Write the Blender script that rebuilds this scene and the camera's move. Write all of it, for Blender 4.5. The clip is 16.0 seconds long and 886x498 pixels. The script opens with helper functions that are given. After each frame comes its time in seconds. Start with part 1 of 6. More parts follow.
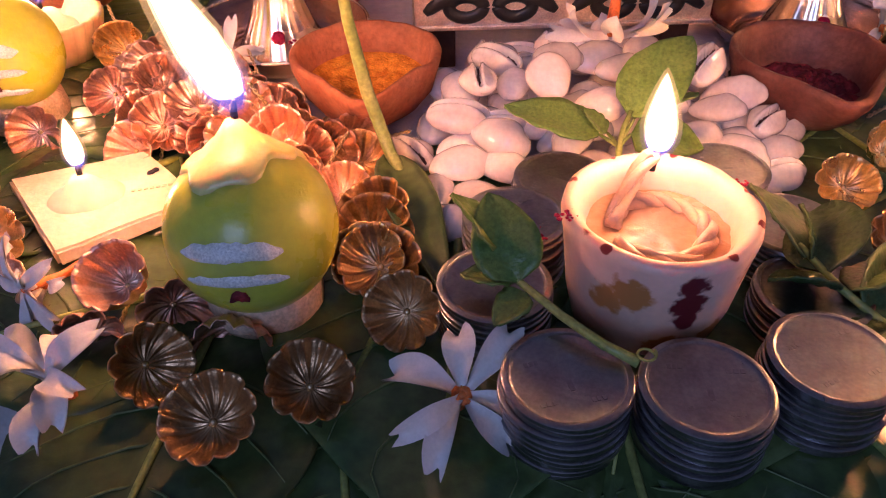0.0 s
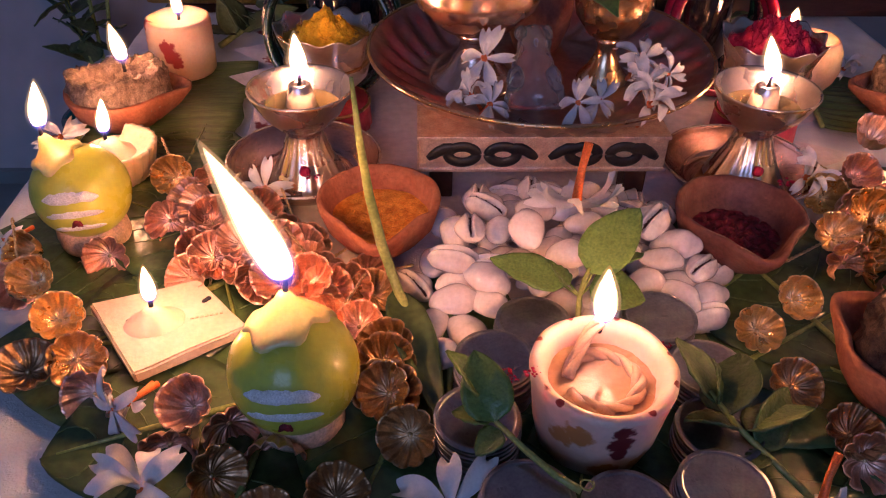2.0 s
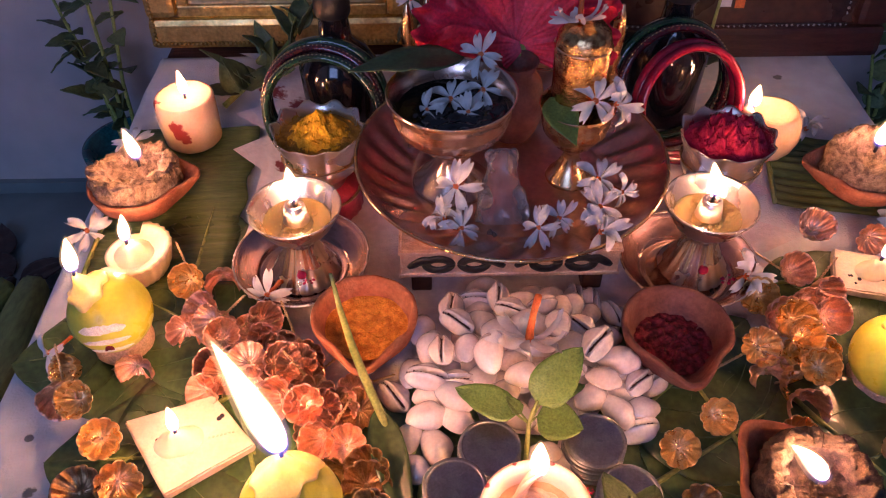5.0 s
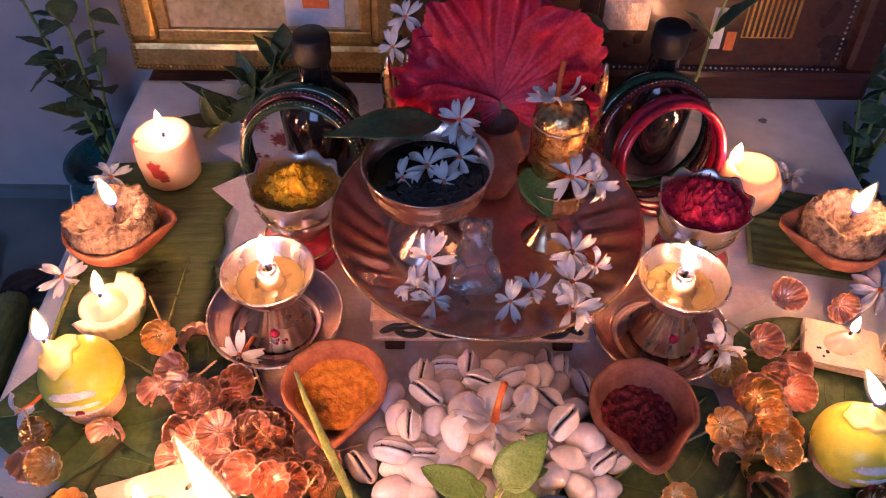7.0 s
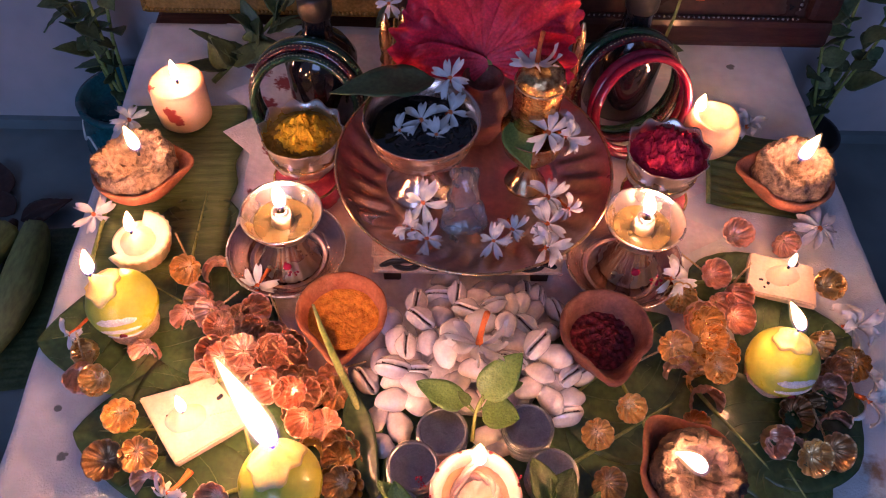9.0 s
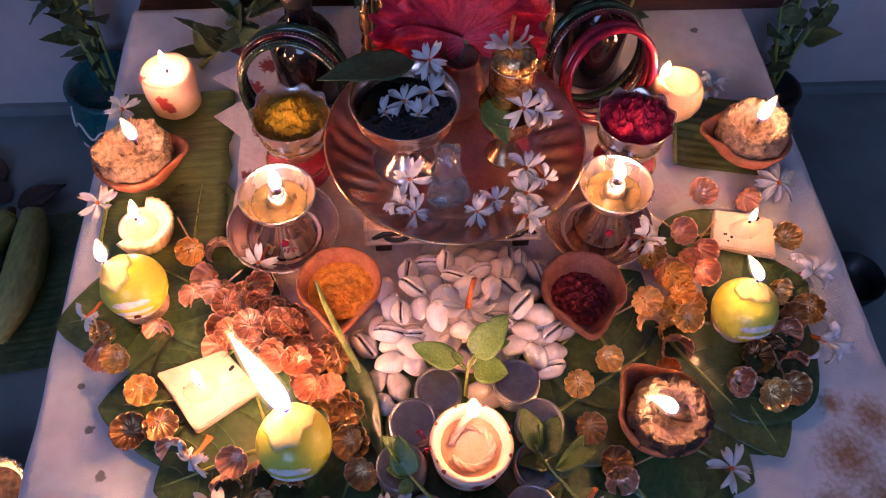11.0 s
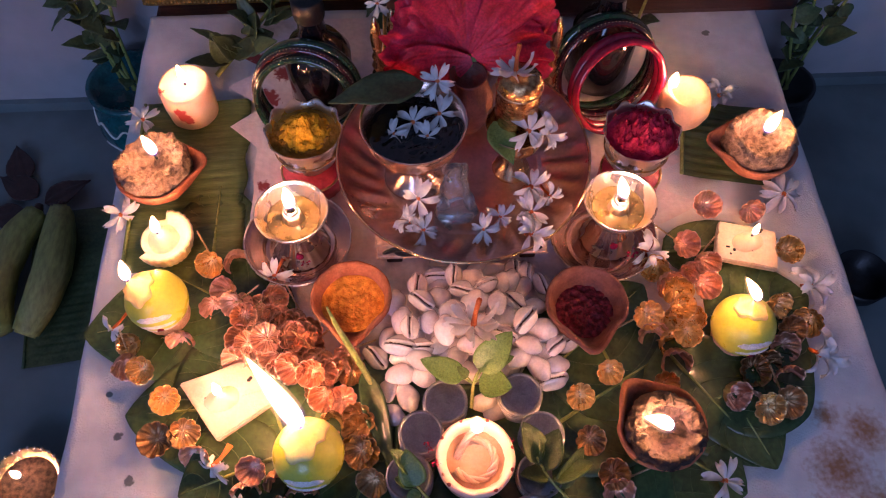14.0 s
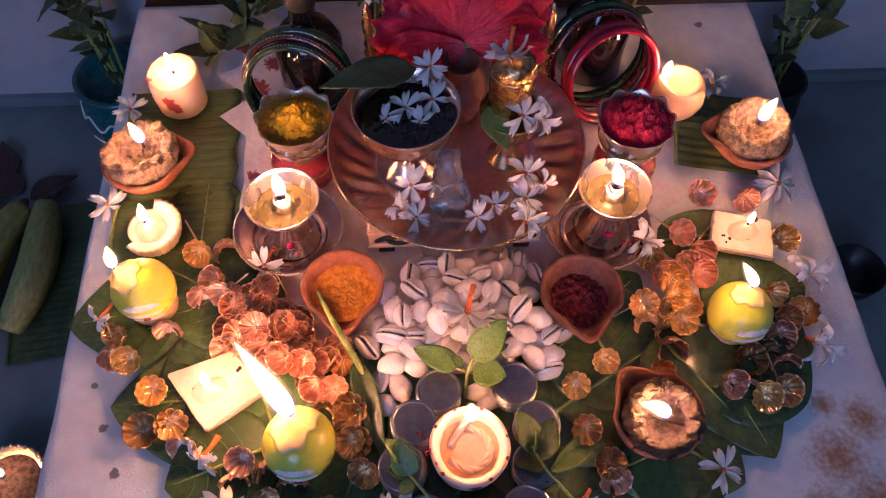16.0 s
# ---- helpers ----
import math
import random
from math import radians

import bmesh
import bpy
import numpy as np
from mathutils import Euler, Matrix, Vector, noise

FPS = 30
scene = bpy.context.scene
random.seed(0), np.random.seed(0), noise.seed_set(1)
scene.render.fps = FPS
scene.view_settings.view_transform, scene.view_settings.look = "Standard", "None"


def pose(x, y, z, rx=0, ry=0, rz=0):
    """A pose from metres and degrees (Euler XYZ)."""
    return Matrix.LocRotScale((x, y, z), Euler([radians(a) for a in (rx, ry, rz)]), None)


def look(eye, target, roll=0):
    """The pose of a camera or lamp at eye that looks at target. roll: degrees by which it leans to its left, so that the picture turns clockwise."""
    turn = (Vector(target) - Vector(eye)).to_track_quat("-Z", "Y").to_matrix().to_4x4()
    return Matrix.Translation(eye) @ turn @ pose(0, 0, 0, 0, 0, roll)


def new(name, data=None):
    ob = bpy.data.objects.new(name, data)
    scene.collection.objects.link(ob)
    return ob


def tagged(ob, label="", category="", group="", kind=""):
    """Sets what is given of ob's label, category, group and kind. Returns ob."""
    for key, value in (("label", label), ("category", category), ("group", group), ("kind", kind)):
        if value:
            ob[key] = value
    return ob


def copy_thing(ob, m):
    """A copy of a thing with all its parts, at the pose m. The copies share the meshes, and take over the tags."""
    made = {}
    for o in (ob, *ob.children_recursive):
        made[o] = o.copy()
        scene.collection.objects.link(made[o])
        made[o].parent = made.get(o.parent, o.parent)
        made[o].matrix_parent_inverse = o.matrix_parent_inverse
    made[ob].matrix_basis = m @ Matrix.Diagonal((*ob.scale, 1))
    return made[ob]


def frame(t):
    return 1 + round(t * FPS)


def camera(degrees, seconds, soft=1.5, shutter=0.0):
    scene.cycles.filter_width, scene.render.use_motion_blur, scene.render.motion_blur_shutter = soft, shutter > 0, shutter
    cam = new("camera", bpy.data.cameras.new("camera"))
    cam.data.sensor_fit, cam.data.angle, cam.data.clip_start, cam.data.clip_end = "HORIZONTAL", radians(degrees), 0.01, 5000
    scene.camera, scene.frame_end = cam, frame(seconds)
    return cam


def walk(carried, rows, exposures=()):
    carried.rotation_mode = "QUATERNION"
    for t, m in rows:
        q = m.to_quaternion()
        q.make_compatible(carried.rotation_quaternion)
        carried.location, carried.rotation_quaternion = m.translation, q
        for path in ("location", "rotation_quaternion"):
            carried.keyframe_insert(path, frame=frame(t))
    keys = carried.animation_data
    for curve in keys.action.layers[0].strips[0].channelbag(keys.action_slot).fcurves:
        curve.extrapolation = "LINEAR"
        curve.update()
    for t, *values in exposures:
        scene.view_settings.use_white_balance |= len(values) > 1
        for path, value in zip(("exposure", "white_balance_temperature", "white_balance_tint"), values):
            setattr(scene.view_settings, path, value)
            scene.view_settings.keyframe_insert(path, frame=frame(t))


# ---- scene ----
cam = camera(60.6, 16.0, soft=1.1)
PATH = [
    (0, (-0.0374, -0.0285, 0.1275), (0.0005, 1.5134, -1.1457), -1.05),
    (0.5, (-0.0470, -0.0302, 0.1426), (-0.0055, 1.4890, -1.1576), -0.57),
    (1, (-0.0609, -0.0314, 0.1563), (-0.0367, 1.5107, -1.1170), -0.75),
    (1.5, (-0.0457, -0.0391, 0.1746), (0.0193, 1.5198, -1.0767), 1.06),
    (2, (-0.0396, -0.0483, 0.1862), (0.0221, 1.5350, -1.0342), 1.03),
    (2.5, (-0.0331, -0.0551, 0.1921), (0.0043, 1.5418, -1.0114), 0.45),
    (3, (-0.0183, -0.0679, 0.2020), (0.0245, 1.5332, -0.9958), 0.55),
    (3.5, (-0.0163, -0.0727, 0.2218), (0.0384, 1.4688, -1.0513), 0.59),
    (4, (-0.0178, -0.0673, 0.2397), (0.0085, 1.4249, -1.0917), 0.40),
    (4.5, (-0.0216, -0.0478, 0.2533), (0.0021, 1.3725, -1.1546), -0.05),
    (5, (-0.0214, -0.0232, 0.2835), (-0.0111, 1.3884, -1.1333), -0.57),
    (5.2, (-0.0219, -0.0146, 0.2890), (-0.0042, 1.3896, -1.1351), 0.34),
    (7.3, (-0.0096, 0.0110, 0.3179), (0.0176, 1.3202, -1.1938), 1.74),
    (7.5, (-0.0087, 0.0107, 0.3134), (0.0192, 1.2952, -1.2193), 1.89),
    (8, (-0.0085, 0.0077, 0.3175), (-0.0025, 1.3168, -1.1945), 0.76),
    (8.5, (-0.0111, -0.0054, 0.3333), (0.0291, 1.2477, -1.2250), 1.89),
    (9, (-0.0148, -0.0097, 0.3648), (0.0464, 1.1560, -1.2593), 3.21),
    (9.2, (-0.0162, -0.0158, 0.3716), (0.0315, 1.1576, -1.2472), 2.38),
    (11.3, (-0.0193, -0.0226, 0.4011), (0.0907, 1.0408, -1.2892), 2.60),
    (11.5, (-0.0197, -0.0255, 0.4065), (0.0754, 1.0448, -1.2804), 1.70),
    (12, (-0.0188, -0.0223, 0.4132), (0.0741, 1.0248, -1.2882), 2.10),
    (12.5, (-0.0142, -0.0112, 0.4232), (0.0617, 0.9989, -1.3013), 1.56),
    (13, (-0.0140, -0.0121, 0.4208), (0.0647, 1.0077, -1.2979), 1.40),
    (13.5, (-0.0116, -0.0055, 0.4237), (0.0478, 0.9986, -1.3050), 0.59),
    (14, (-0.0104, -0.0006, 0.4246), (0.0352, 0.9793, -1.3184), 0.18),
    (14.5, (-0.0107, -0.0073, 0.4174), (0.0363, 1.0083, -1.3049), -0.10),
    (15, (-0.0121, -0.0081, 0.4178), (0.0485, 1.0046, -1.3058), 0.65),
    (15.5, (-0.0103, -0.0010, 0.4239), (0.0506, 0.9725, -1.3221), 1.01),
    (16, (-0.0124, -0.0079, 0.4127), (0.0603, 0.9913, -1.3183), 1.40),
]
EXPOSURES = [(0, 0.92, 7100, 14), (0.5, 0.68, 6800, 13), (1, 0.42, 6600, 11), (2.5, 0.5, 6500, 10), (3.5, 0.62, 6500, 10), (4.5, 0.74, 6500, 10),
             (5.2, 0.94, 6500, 10), (7.4, 1.1, 6500, 10), (9, 1.08, 6500, 10), (11.4, 1.14, 6500, 10), (16, 1.1, 6500, 10)]
walk(cam, [(t, look(eye, target, roll)) for t, eye, target, roll in PATH], EXPOSURES)

# ---- light ----
FLAME_POWER = 110.0
COOL_LIGHT_POWER = 13.0
world = bpy.data.worlds.new("world")
scene.world = world
world.use_nodes = True
world.node_tree.nodes["Background"].inputs[0].default_value = (0.25, 0.34, 0.75, 1)
world.node_tree.nodes["Background"].inputs[1].default_value = 0.1
# Added cool area lamp, standing in for the bluish light's unseen source.
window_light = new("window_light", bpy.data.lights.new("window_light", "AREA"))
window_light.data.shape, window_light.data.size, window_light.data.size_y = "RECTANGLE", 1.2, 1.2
window_light.data.energy, window_light.data.color = COOL_LIGHT_POWER, (0.33, 0.47, 1.0)
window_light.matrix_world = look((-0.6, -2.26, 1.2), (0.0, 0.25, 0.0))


# ---- materials ----
def material(name, color, rough=0.5, metal=0.0, color2=None, scale=300.0, bump=0.0, bump_scale=None, detail=4.0,
             spread=(0.35, 0.65), coat=0.0, sss=0.0, stretch=(1, 1, 1), random_value=0.0, fine=0.25, trans=0.0, ior=1.45, rough2=None):
    """A principled material: two colours mixed by noise at two scales, with relief."""
    m = bpy.data.materials.new(name)
    m.use_nodes = True
    nt = m.node_tree
    b = nt.nodes["Principled BSDF"]
    n, link = nt.nodes.new, nt.links.new
    tc = n("ShaderNodeTexCoord")
    mp = n("ShaderNodeMapping")
    mp.inputs["Scale"].default_value = stretch
    link(tc.outputs["Object"], mp.inputs[0])
    tex = n("ShaderNodeTexNoise")
    tex.inputs["Scale"].default_value, tex.inputs["Detail"].default_value = scale, detail
    link(mp.outputs[0], tex.inputs["Vector"])
    ramp = n("ShaderNodeMapRange")
    ramp.inputs[1].default_value, ramp.inputs[2].default_value = spread
    link(tex.outputs[0], ramp.inputs[0])
    mix = n("ShaderNodeMix")
    mix.data_type = "RGBA"
    mix.inputs[6].default_value = (*color, 1)
    mix.inputs[7].default_value = (*(color2 or [c * 0.75 for c in color]), 1)
    link(ramp.outputs[0], mix.inputs[0])
    out = mix.outputs[2]
    tex2 = n("ShaderNodeTexNoise")
    tex2.inputs["Scale"].default_value, tex2.inputs["Detail"].default_value = scale * 7, 3
    link(mp.outputs[0], tex2.inputs["Vector"])
    hsv = n("ShaderNodeHueSaturation")
    val = n("ShaderNodeMapRange")
    val.inputs[1].default_value, val.inputs[2].default_value = 0.3, 0.7
    val.inputs[3].default_value, val.inputs[4].default_value = 1 - fine, 1 + fine
    link(tex2.outputs[0], val.inputs[0])
    link(out, hsv.inputs["Color"])
    if random_value:
        info = n("ShaderNodeObjectInfo")
        rnd = n("ShaderNodeMapRange")
        rnd.inputs[3].default_value, rnd.inputs[4].default_value = 1 - random_value, 1 + random_value
        link(info.outputs["Random"], rnd.inputs[0])
        mul = n("ShaderNodeMath")
        mul.operation = "MULTIPLY"
        link(rnd.outputs[0], mul.inputs[0])
        link(val.outputs[0], mul.inputs[1])
        link(mul.outputs[0], hsv.inputs["Value"])
    else:
        link(val.outputs[0], hsv.inputs["Value"])
    link(hsv.outputs[0], b.inputs["Base Color"])
    rr = n("ShaderNodeMapRange")
    rr.inputs[1].default_value, rr.inputs[2].default_value = 0.3, 0.7
    rr.inputs[3].default_value, rr.inputs[4].default_value = rough * 0.8, rough2 or min(1.0, rough * 1.25)
    link(tex.outputs[0], rr.inputs[0])
    link(rr.outputs[0], b.inputs["Roughness"])
    b.inputs["Metallic"].default_value = metal
    b.inputs["Coat Weight"].default_value = coat
    b.inputs["Coat Roughness"].default_value = 0.12
    b.inputs["IOR"].default_value = ior
    b.inputs["Transmission Weight"].default_value = trans
    if sss:
        b.inputs["Subsurface Weight"].default_value = sss
        b.inputs["Subsurface Radius"].default_value = (1.0, 0.5, 0.25)
        b.inputs["Subsurface Scale"].default_value = 0.006
    if bump:
        bp = n("ShaderNodeBump")
        bp.inputs["Strength"].default_value, bp.inputs["Distance"].default_value = bump, 0.0006
        tex3 = n("ShaderNodeTexNoise")
        tex3.inputs["Scale"].default_value, tex3.inputs["Detail"].default_value = bump_scale or scale * 2, 6
        link(mp.outputs[0], tex3.inputs["Vector"])
        link(tex3.outputs[0], bp.inputs["Height"])
        link(bp.outputs[0], b.inputs["Normal"])
    return m


def stained(m, spots, color, soft=0.3):
    """Adds stains of one colour: spots are (x, y, z, radius) in the thing's own metres, ragged by noise."""
    nt = m.node_tree
    b = nt.nodes["Principled BSDF"]
    n, link = nt.nodes.new, nt.links.new
    before = b.inputs["Base Color"].links[0].from_socket
    tc, tex = n("ShaderNodeTexCoord"), n("ShaderNodeTexNoise")
    tex.inputs["Scale"].default_value, tex.inputs["Detail"].default_value = 350, 5
    link(tc.outputs["Object"], tex.inputs["Vector"])
    total = None
    for x, y, z, r in spots:
        d = n("ShaderNodeVectorMath")
        d.operation = "DISTANCE"
        d.inputs[1].default_value = (x, y, z)
        link(tc.outputs["Object"], d.inputs[0])
        w = n("ShaderNodeMath")
        w.operation, w.inputs[1].default_value = "MULTIPLY_ADD", r * 1.6
        link(tex.outputs[0], w.inputs[0])
        link(d.outputs["Value"], w.inputs[2])
        g = n("ShaderNodeMapRange")
        g.inputs[1].default_value, g.inputs[2].default_value = r * (1.95 - soft), r * 1.95
        g.inputs[3].default_value, g.inputs[4].default_value = 1, 0
        link(w.outputs[0], g.inputs[0])
        if total is None:
            total = g.outputs[0]
        else:
            mx = n("ShaderNodeMath")
            mx.operation = "MAXIMUM"
            link(total, mx.inputs[0])
            link(g.outputs[0], mx.inputs[1])
            total = mx.outputs[0]
    mix = n("ShaderNodeMix")
    mix.data_type = "RGBA"
    mix.inputs[7].default_value = (*color, 1)
    link(total, mix.inputs[0])
    link(before, mix.inputs[6])
    link(mix.outputs[2], b.inputs["Base Color"])
    return m


CLOTH = material("white_cloth", (0.82, 0.82, 0.82), 0.9, color2=(0.7, 0.69, 0.68), scale=14, bump=0.6, bump_scale=900, fine=0.06)
MAT_CLOTH = material("stained_cloth", (0.86, 0.81, 0.8), 0.9, color2=(0.78, 0.67, 0.67), scale=40, bump=0.5, bump_scale=900, fine=0.08)
BANANA = material("banana_leaf", (0.08, 0.13, 0.035), 0.38, color2=(0.125, 0.17, 0.06), scale=60, bump=0.5, bump_scale=60, stretch=(0.4, 6, 1), coat=0.15)
BETEL = material("betel_leaf", (0.042, 0.092, 0.03), 0.34, color2=(0.085, 0.135, 0.045), scale=45, bump=0.6, bump_scale=220, coat=0.25, random_value=0.35)
TULSI = material("basil_leaf", (0.115, 0.2, 0.045), 0.36, color2=(0.13, 0.22, 0.055), scale=150, bump=0.7, bump_scale=500, random_value=0.25)
BASIL_DARK = material("dark_basil_leaf", (0.065, 0.12, 0.035), 0.38, color2=(0.075, 0.12, 0.045), scale=150, bump=0.8, bump_scale=500, random_value=0.3)
VEIN = material("leaf_vein", (0.11, 0.17, 0.065), 0.45, scale=120)
STALK = material("leaf_stalk", (0.34, 0.38, 0.12), 0.4, color2=(0.2, 0.27, 0.07), scale=120, bump=0.2)
DARK_LEAF = material("dark_leaf", (0.055, 0.095, 0.038), 0.5, color2=(0.1, 0.14, 0.06), scale=60, bump=0.4, bump_scale=200, random_value=0.3)
TERRA = material("terracotta", (0.48, 0.18, 0.09), 0.8, color2=(0.36, 0.12, 0.06), scale=90, bump=0.7, bump_scale=500, fine=0.15)
TERRA_DARK = material("oily_terracotta", (0.24, 0.09, 0.06), 0.5, color2=(0.16, 0.05, 0.035), scale=90, bump=0.7, bump_scale=500, fine=0.15)
BRASS = material("polished_brass", (0.88, 0.81, 0.74), 0.27, 1.0, color2=(0.8, 0.7, 0.6), scale=60, bump=0.1, bump_scale=900, fine=0.05)
COPPER_PLATE = material("copper_plate", (0.56, 0.36, 0.31), 0.2, 1.0, color2=(0.44, 0.26, 0.21), scale=50, bump=0.1, bump_scale=700, fine=0.08)
PLATE = material("fluted_plate", (0.76, 0.56, 0.47), 0.33, 1.0, color2=(0.62, 0.43, 0.35), scale=50, bump=0.15, bump_scale=600, fine=0.1)
COPPER_BOWL = material("copper_bowl", (0.82, 0.61, 0.51), 0.24, 1.0, color2=(0.72, 0.5, 0.4), scale=60, bump=0.1, bump_scale=900, fine=0.06)
GOLD_BRASS = material("gold_brass", (0.78, 0.55, 0.32), 0.25, 1.0, color2=(0.64, 0.42, 0.22), scale=70, bump=0.1, bump_scale=700, fine=0.06)
GOLD_CUP = material("gold_foil", (0.9, 0.61, 0.3), 0.3, 1.0, color2=(0.74, 0.46, 0.21), scale=180, bump=0.3, bump_scale=1200, random_value=0.2, fine=0.12)
COPPER_CUP = material("copper_foil", (0.88, 0.57, 0.43), 0.36, 1.0, color2=(0.72, 0.39, 0.28), scale=180, bump=0.3, bump_scale=1200, random_value=0.2, fine=0.12)
BRONZE_CUP = material("bronze_foil", (0.58, 0.37, 0.2), 0.36, 1.0, color2=(0.38, 0.22, 0.11), scale=180, bump=0.3, bump_scale=1200, random_value=0.25, fine=0.15)
WIRE = material("gold_wire", (0.8, 0.6, 0.35), 0.35, 1.0, bump=0.3, bump_scale=2000)
STEEL = material("coin_steel", (0.36, 0.36, 0.38), 0.34, 1.0, color2=(0.27, 0.265, 0.285), scale=160, bump=0.1, bump_scale=700, fine=0.12)
WAX = material("cream_wax", (0.83, 0.68, 0.48), 0.45, color2=(0.78, 0.6, 0.4), scale=90, bump=0.2, bump_scale=250, sss=0.35, fine=0.04)
WAX_PINK = material("peach_wax", (0.8, 0.56, 0.44), 0.42, color2=(0.74, 0.48, 0.36), scale=90, bump=0.2, bump_scale=250, sss=0.3, fine=0.04)
WAX_BACK = material("peach_wax_stained", (0.84, 0.6, 0.42), 0.42, color2=(0.8, 0.52, 0.33), scale=90, bump=0.2, bump_scale=250, sss=0.3, fine=0.04)
WAX_PEACH = material("deep_peach_wax", (0.82, 0.57, 0.36), 0.45, color2=(0.76, 0.48, 0.27), scale=90, bump=0.25, bump_scale=250, sss=0.2, fine=0.05)
WAX_YELLOW = material("yellow_wax", (0.82, 0.71, 0.28), 0.32, color2=(0.76, 0.62, 0.2), scale=120, bump=0.5, bump_scale=260, sss=0.5, fine=0.06, coat=0.3)
ROPE = material("waxed_cotton", (0.6, 0.42, 0.3), 0.34, color2=(0.55, 0.35, 0.23), scale=200, bump=0.4, bump_scale=700, coat=0.1, fine=0.06)
POOL = material("melted_wax", (0.47, 0.3, 0.19), 0.3, color2=(0.38, 0.22, 0.12), scale=120, bump=0.5, bump_scale=300, coat=0.05, fine=0.06)
LIME = material("lime_skin", (0.64, 0.645, 0.08), 0.3, color2=(0.56, 0.61, 0.09), scale=70, bump=0.18, bump_scale=1100, coat=0.35, fine=0.05, sss=0.3)
PASTE = material("white_paste", (0.8, 0.8, 0.76), 0.75, color2=(0.68, 0.68, 0.6), scale=300, bump=0.4)
DOUGH = material("dough", (0.72, 0.52, 0.36), 0.7, color2=(0.6, 0.4, 0.26), scale=150, bump=0.5, bump_scale=400)
CARD = material("cream_slab", (0.74, 0.63, 0.49), 0.6, color2=(0.66, 0.53, 0.38), scale=90, bump=0.3, bump_scale=500, fine=0.08)
DUNG = material("dried_dung", (0.33, 0.235, 0.16), 0.95, color2=(0.16, 0.105, 0.07), scale=300, bump=1.0, bump_scale=900, fine=0.45)
DUNG_DARK = material("charred_dung", (0.075, 0.045, 0.03), 0.9, color2=(0.018, 0.012, 0.01), scale=260, bump=1.0, bump_scale=900, fine=0.4)
TURMERIC = material("turmeric_powder", (0.86, 0.5, 0.02), 0.95, color2=(0.74, 0.36, 0.014), scale=350, bump=1.0, bump_scale=900)
OCHRE = material("ochre_powder", (0.42, 0.22, 0.02), 0.9, color2=(0.3, 0.14, 0.012), scale=350, bump=1.0, bump_scale=900)
TURMERIC_PASTE = material("turmeric_paste", (0.85, 0.36, 0.05), 0.9, color2=(0.66, 0.22, 0.03), scale=350, bump=1.0, bump_scale=900)
KUMKUM = material("kumkum_powder", (0.5, 0.014, 0.07), 0.95, color2=(0.34, 0.008, 0.04), scale=350, bump=1.0, bump_scale=900)
KUMKUM_DARK = material("dark_kumkum", (0.3, 0.02, 0.03), 0.7, color2=(0.1, 0.006, 0.01), scale=350, bump=1.0, bump_scale=900)
SHELL = material("cowrie_shell", (0.86, 0.79, 0.75), 0.14, color2=(0.78, 0.65, 0.59), scale=110, bump=0.12, bump_scale=200, coat=1.0, random_value=0.2, fine=0.07)
SLIT = material("shell_slit", (0.13, 0.065, 0.05), 0.7, scale=500)
PETAL = material("white_petal", (0.83, 0.77, 0.73), 0.55, color2=(0.72, 0.68, 0.64), scale=250, bump=0.3, bump_scale=500, fine=0.05, sss=0.15)
CORAL = material("orange_tube", (0.78, 0.2, 0.05), 0.5, color2=(0.68, 0.14, 0.03), scale=300)
HIBISCUS = material("hibiscus_petal", (0.64, 0.028, 0.08), 0.5, color2=(0.48, 0.012, 0.035), scale=90, bump=0.6, bump_scale=160)
CRYSTAL = material("clear_crystal", (0.97, 0.94, 0.93), 0.06, trans=0.9, sss=0.05, ior=1.5, scale=200, fine=0.02)
GOLD_WOOD = material("gilded_wood", (0.92, 0.78, 0.68), 0.36, 0.85, color2=(0.74, 0.55, 0.45), scale=200, bump=1.0, bump_scale=420, fine=0.15)
BLACK_PAINT = material("black_paint", (0.012, 0.014, 0.016), 0.35, scale=300, bump=0.3)
BANGLE_GREEN = material("green_glass", (0.012, 0.05, 0.025), 0.08, color2=(0.006, 0.03, 0.014), scale=200, coat=0.8)
BANGLE_RED = material("red_glass", (0.36, 0.012, 0.045), 0.1, color2=(0.25, 0.006, 0.03), scale=200, coat=0.8)
BANGLE_DARK = material("maroon_glass", (0.06, 0.008, 0.014), 0.1, scale=200, coat=0.8)
GLITTER = material("glitter_bead", (0.8, 0.7, 0.45), 0.2, 1.0, scale=800)
BLACK_GLASS = material("black_glass", (0.01, 0.01, 0.012), 0.07, scale=150, coat=0.6)
PINK = material("pink_lacquer", (0.6, 0.07, 0.12), 0.4, color2=(0.45, 0.04, 0.08), scale=250, coat=0.3, bump=0.3)
FRAME_GOLD = material("gilt_frame", (0.62, 0.42, 0.15), 0.35, 0.9, color2=(0.42, 0.26, 0.08), scale=60, bump=0.5, bump_scale=300)
FRAME_WOOD = material("dark_frame", (0.045, 0.018, 0.014), 0.35, color2=(0.025, 0.01, 0.008), scale=40, bump=0.3, stretch=(1, 1, 8), coat=0.3)
SILVER = material("silver_bead", (0.75, 0.72, 0.68), 0.25, 1.0, scale=600)
PRINT_GOLD = material("gold_print", (0.5, 0.37, 0.16), 0.3, color2=(0.62, 0.48, 0.26), scale=30, coat=0.4)
PRINT_DARK = material("dark_print", (0.03, 0.02, 0.018), 0.3, color2=(0.07, 0.03, 0.02), scale=30, coat=0.4)
TEAL = material("teal_glaze", (0.012, 0.12, 0.13), 0.25, color2=(0.008, 0.08, 0.09), scale=80, coat=0.5, bump=0.2)
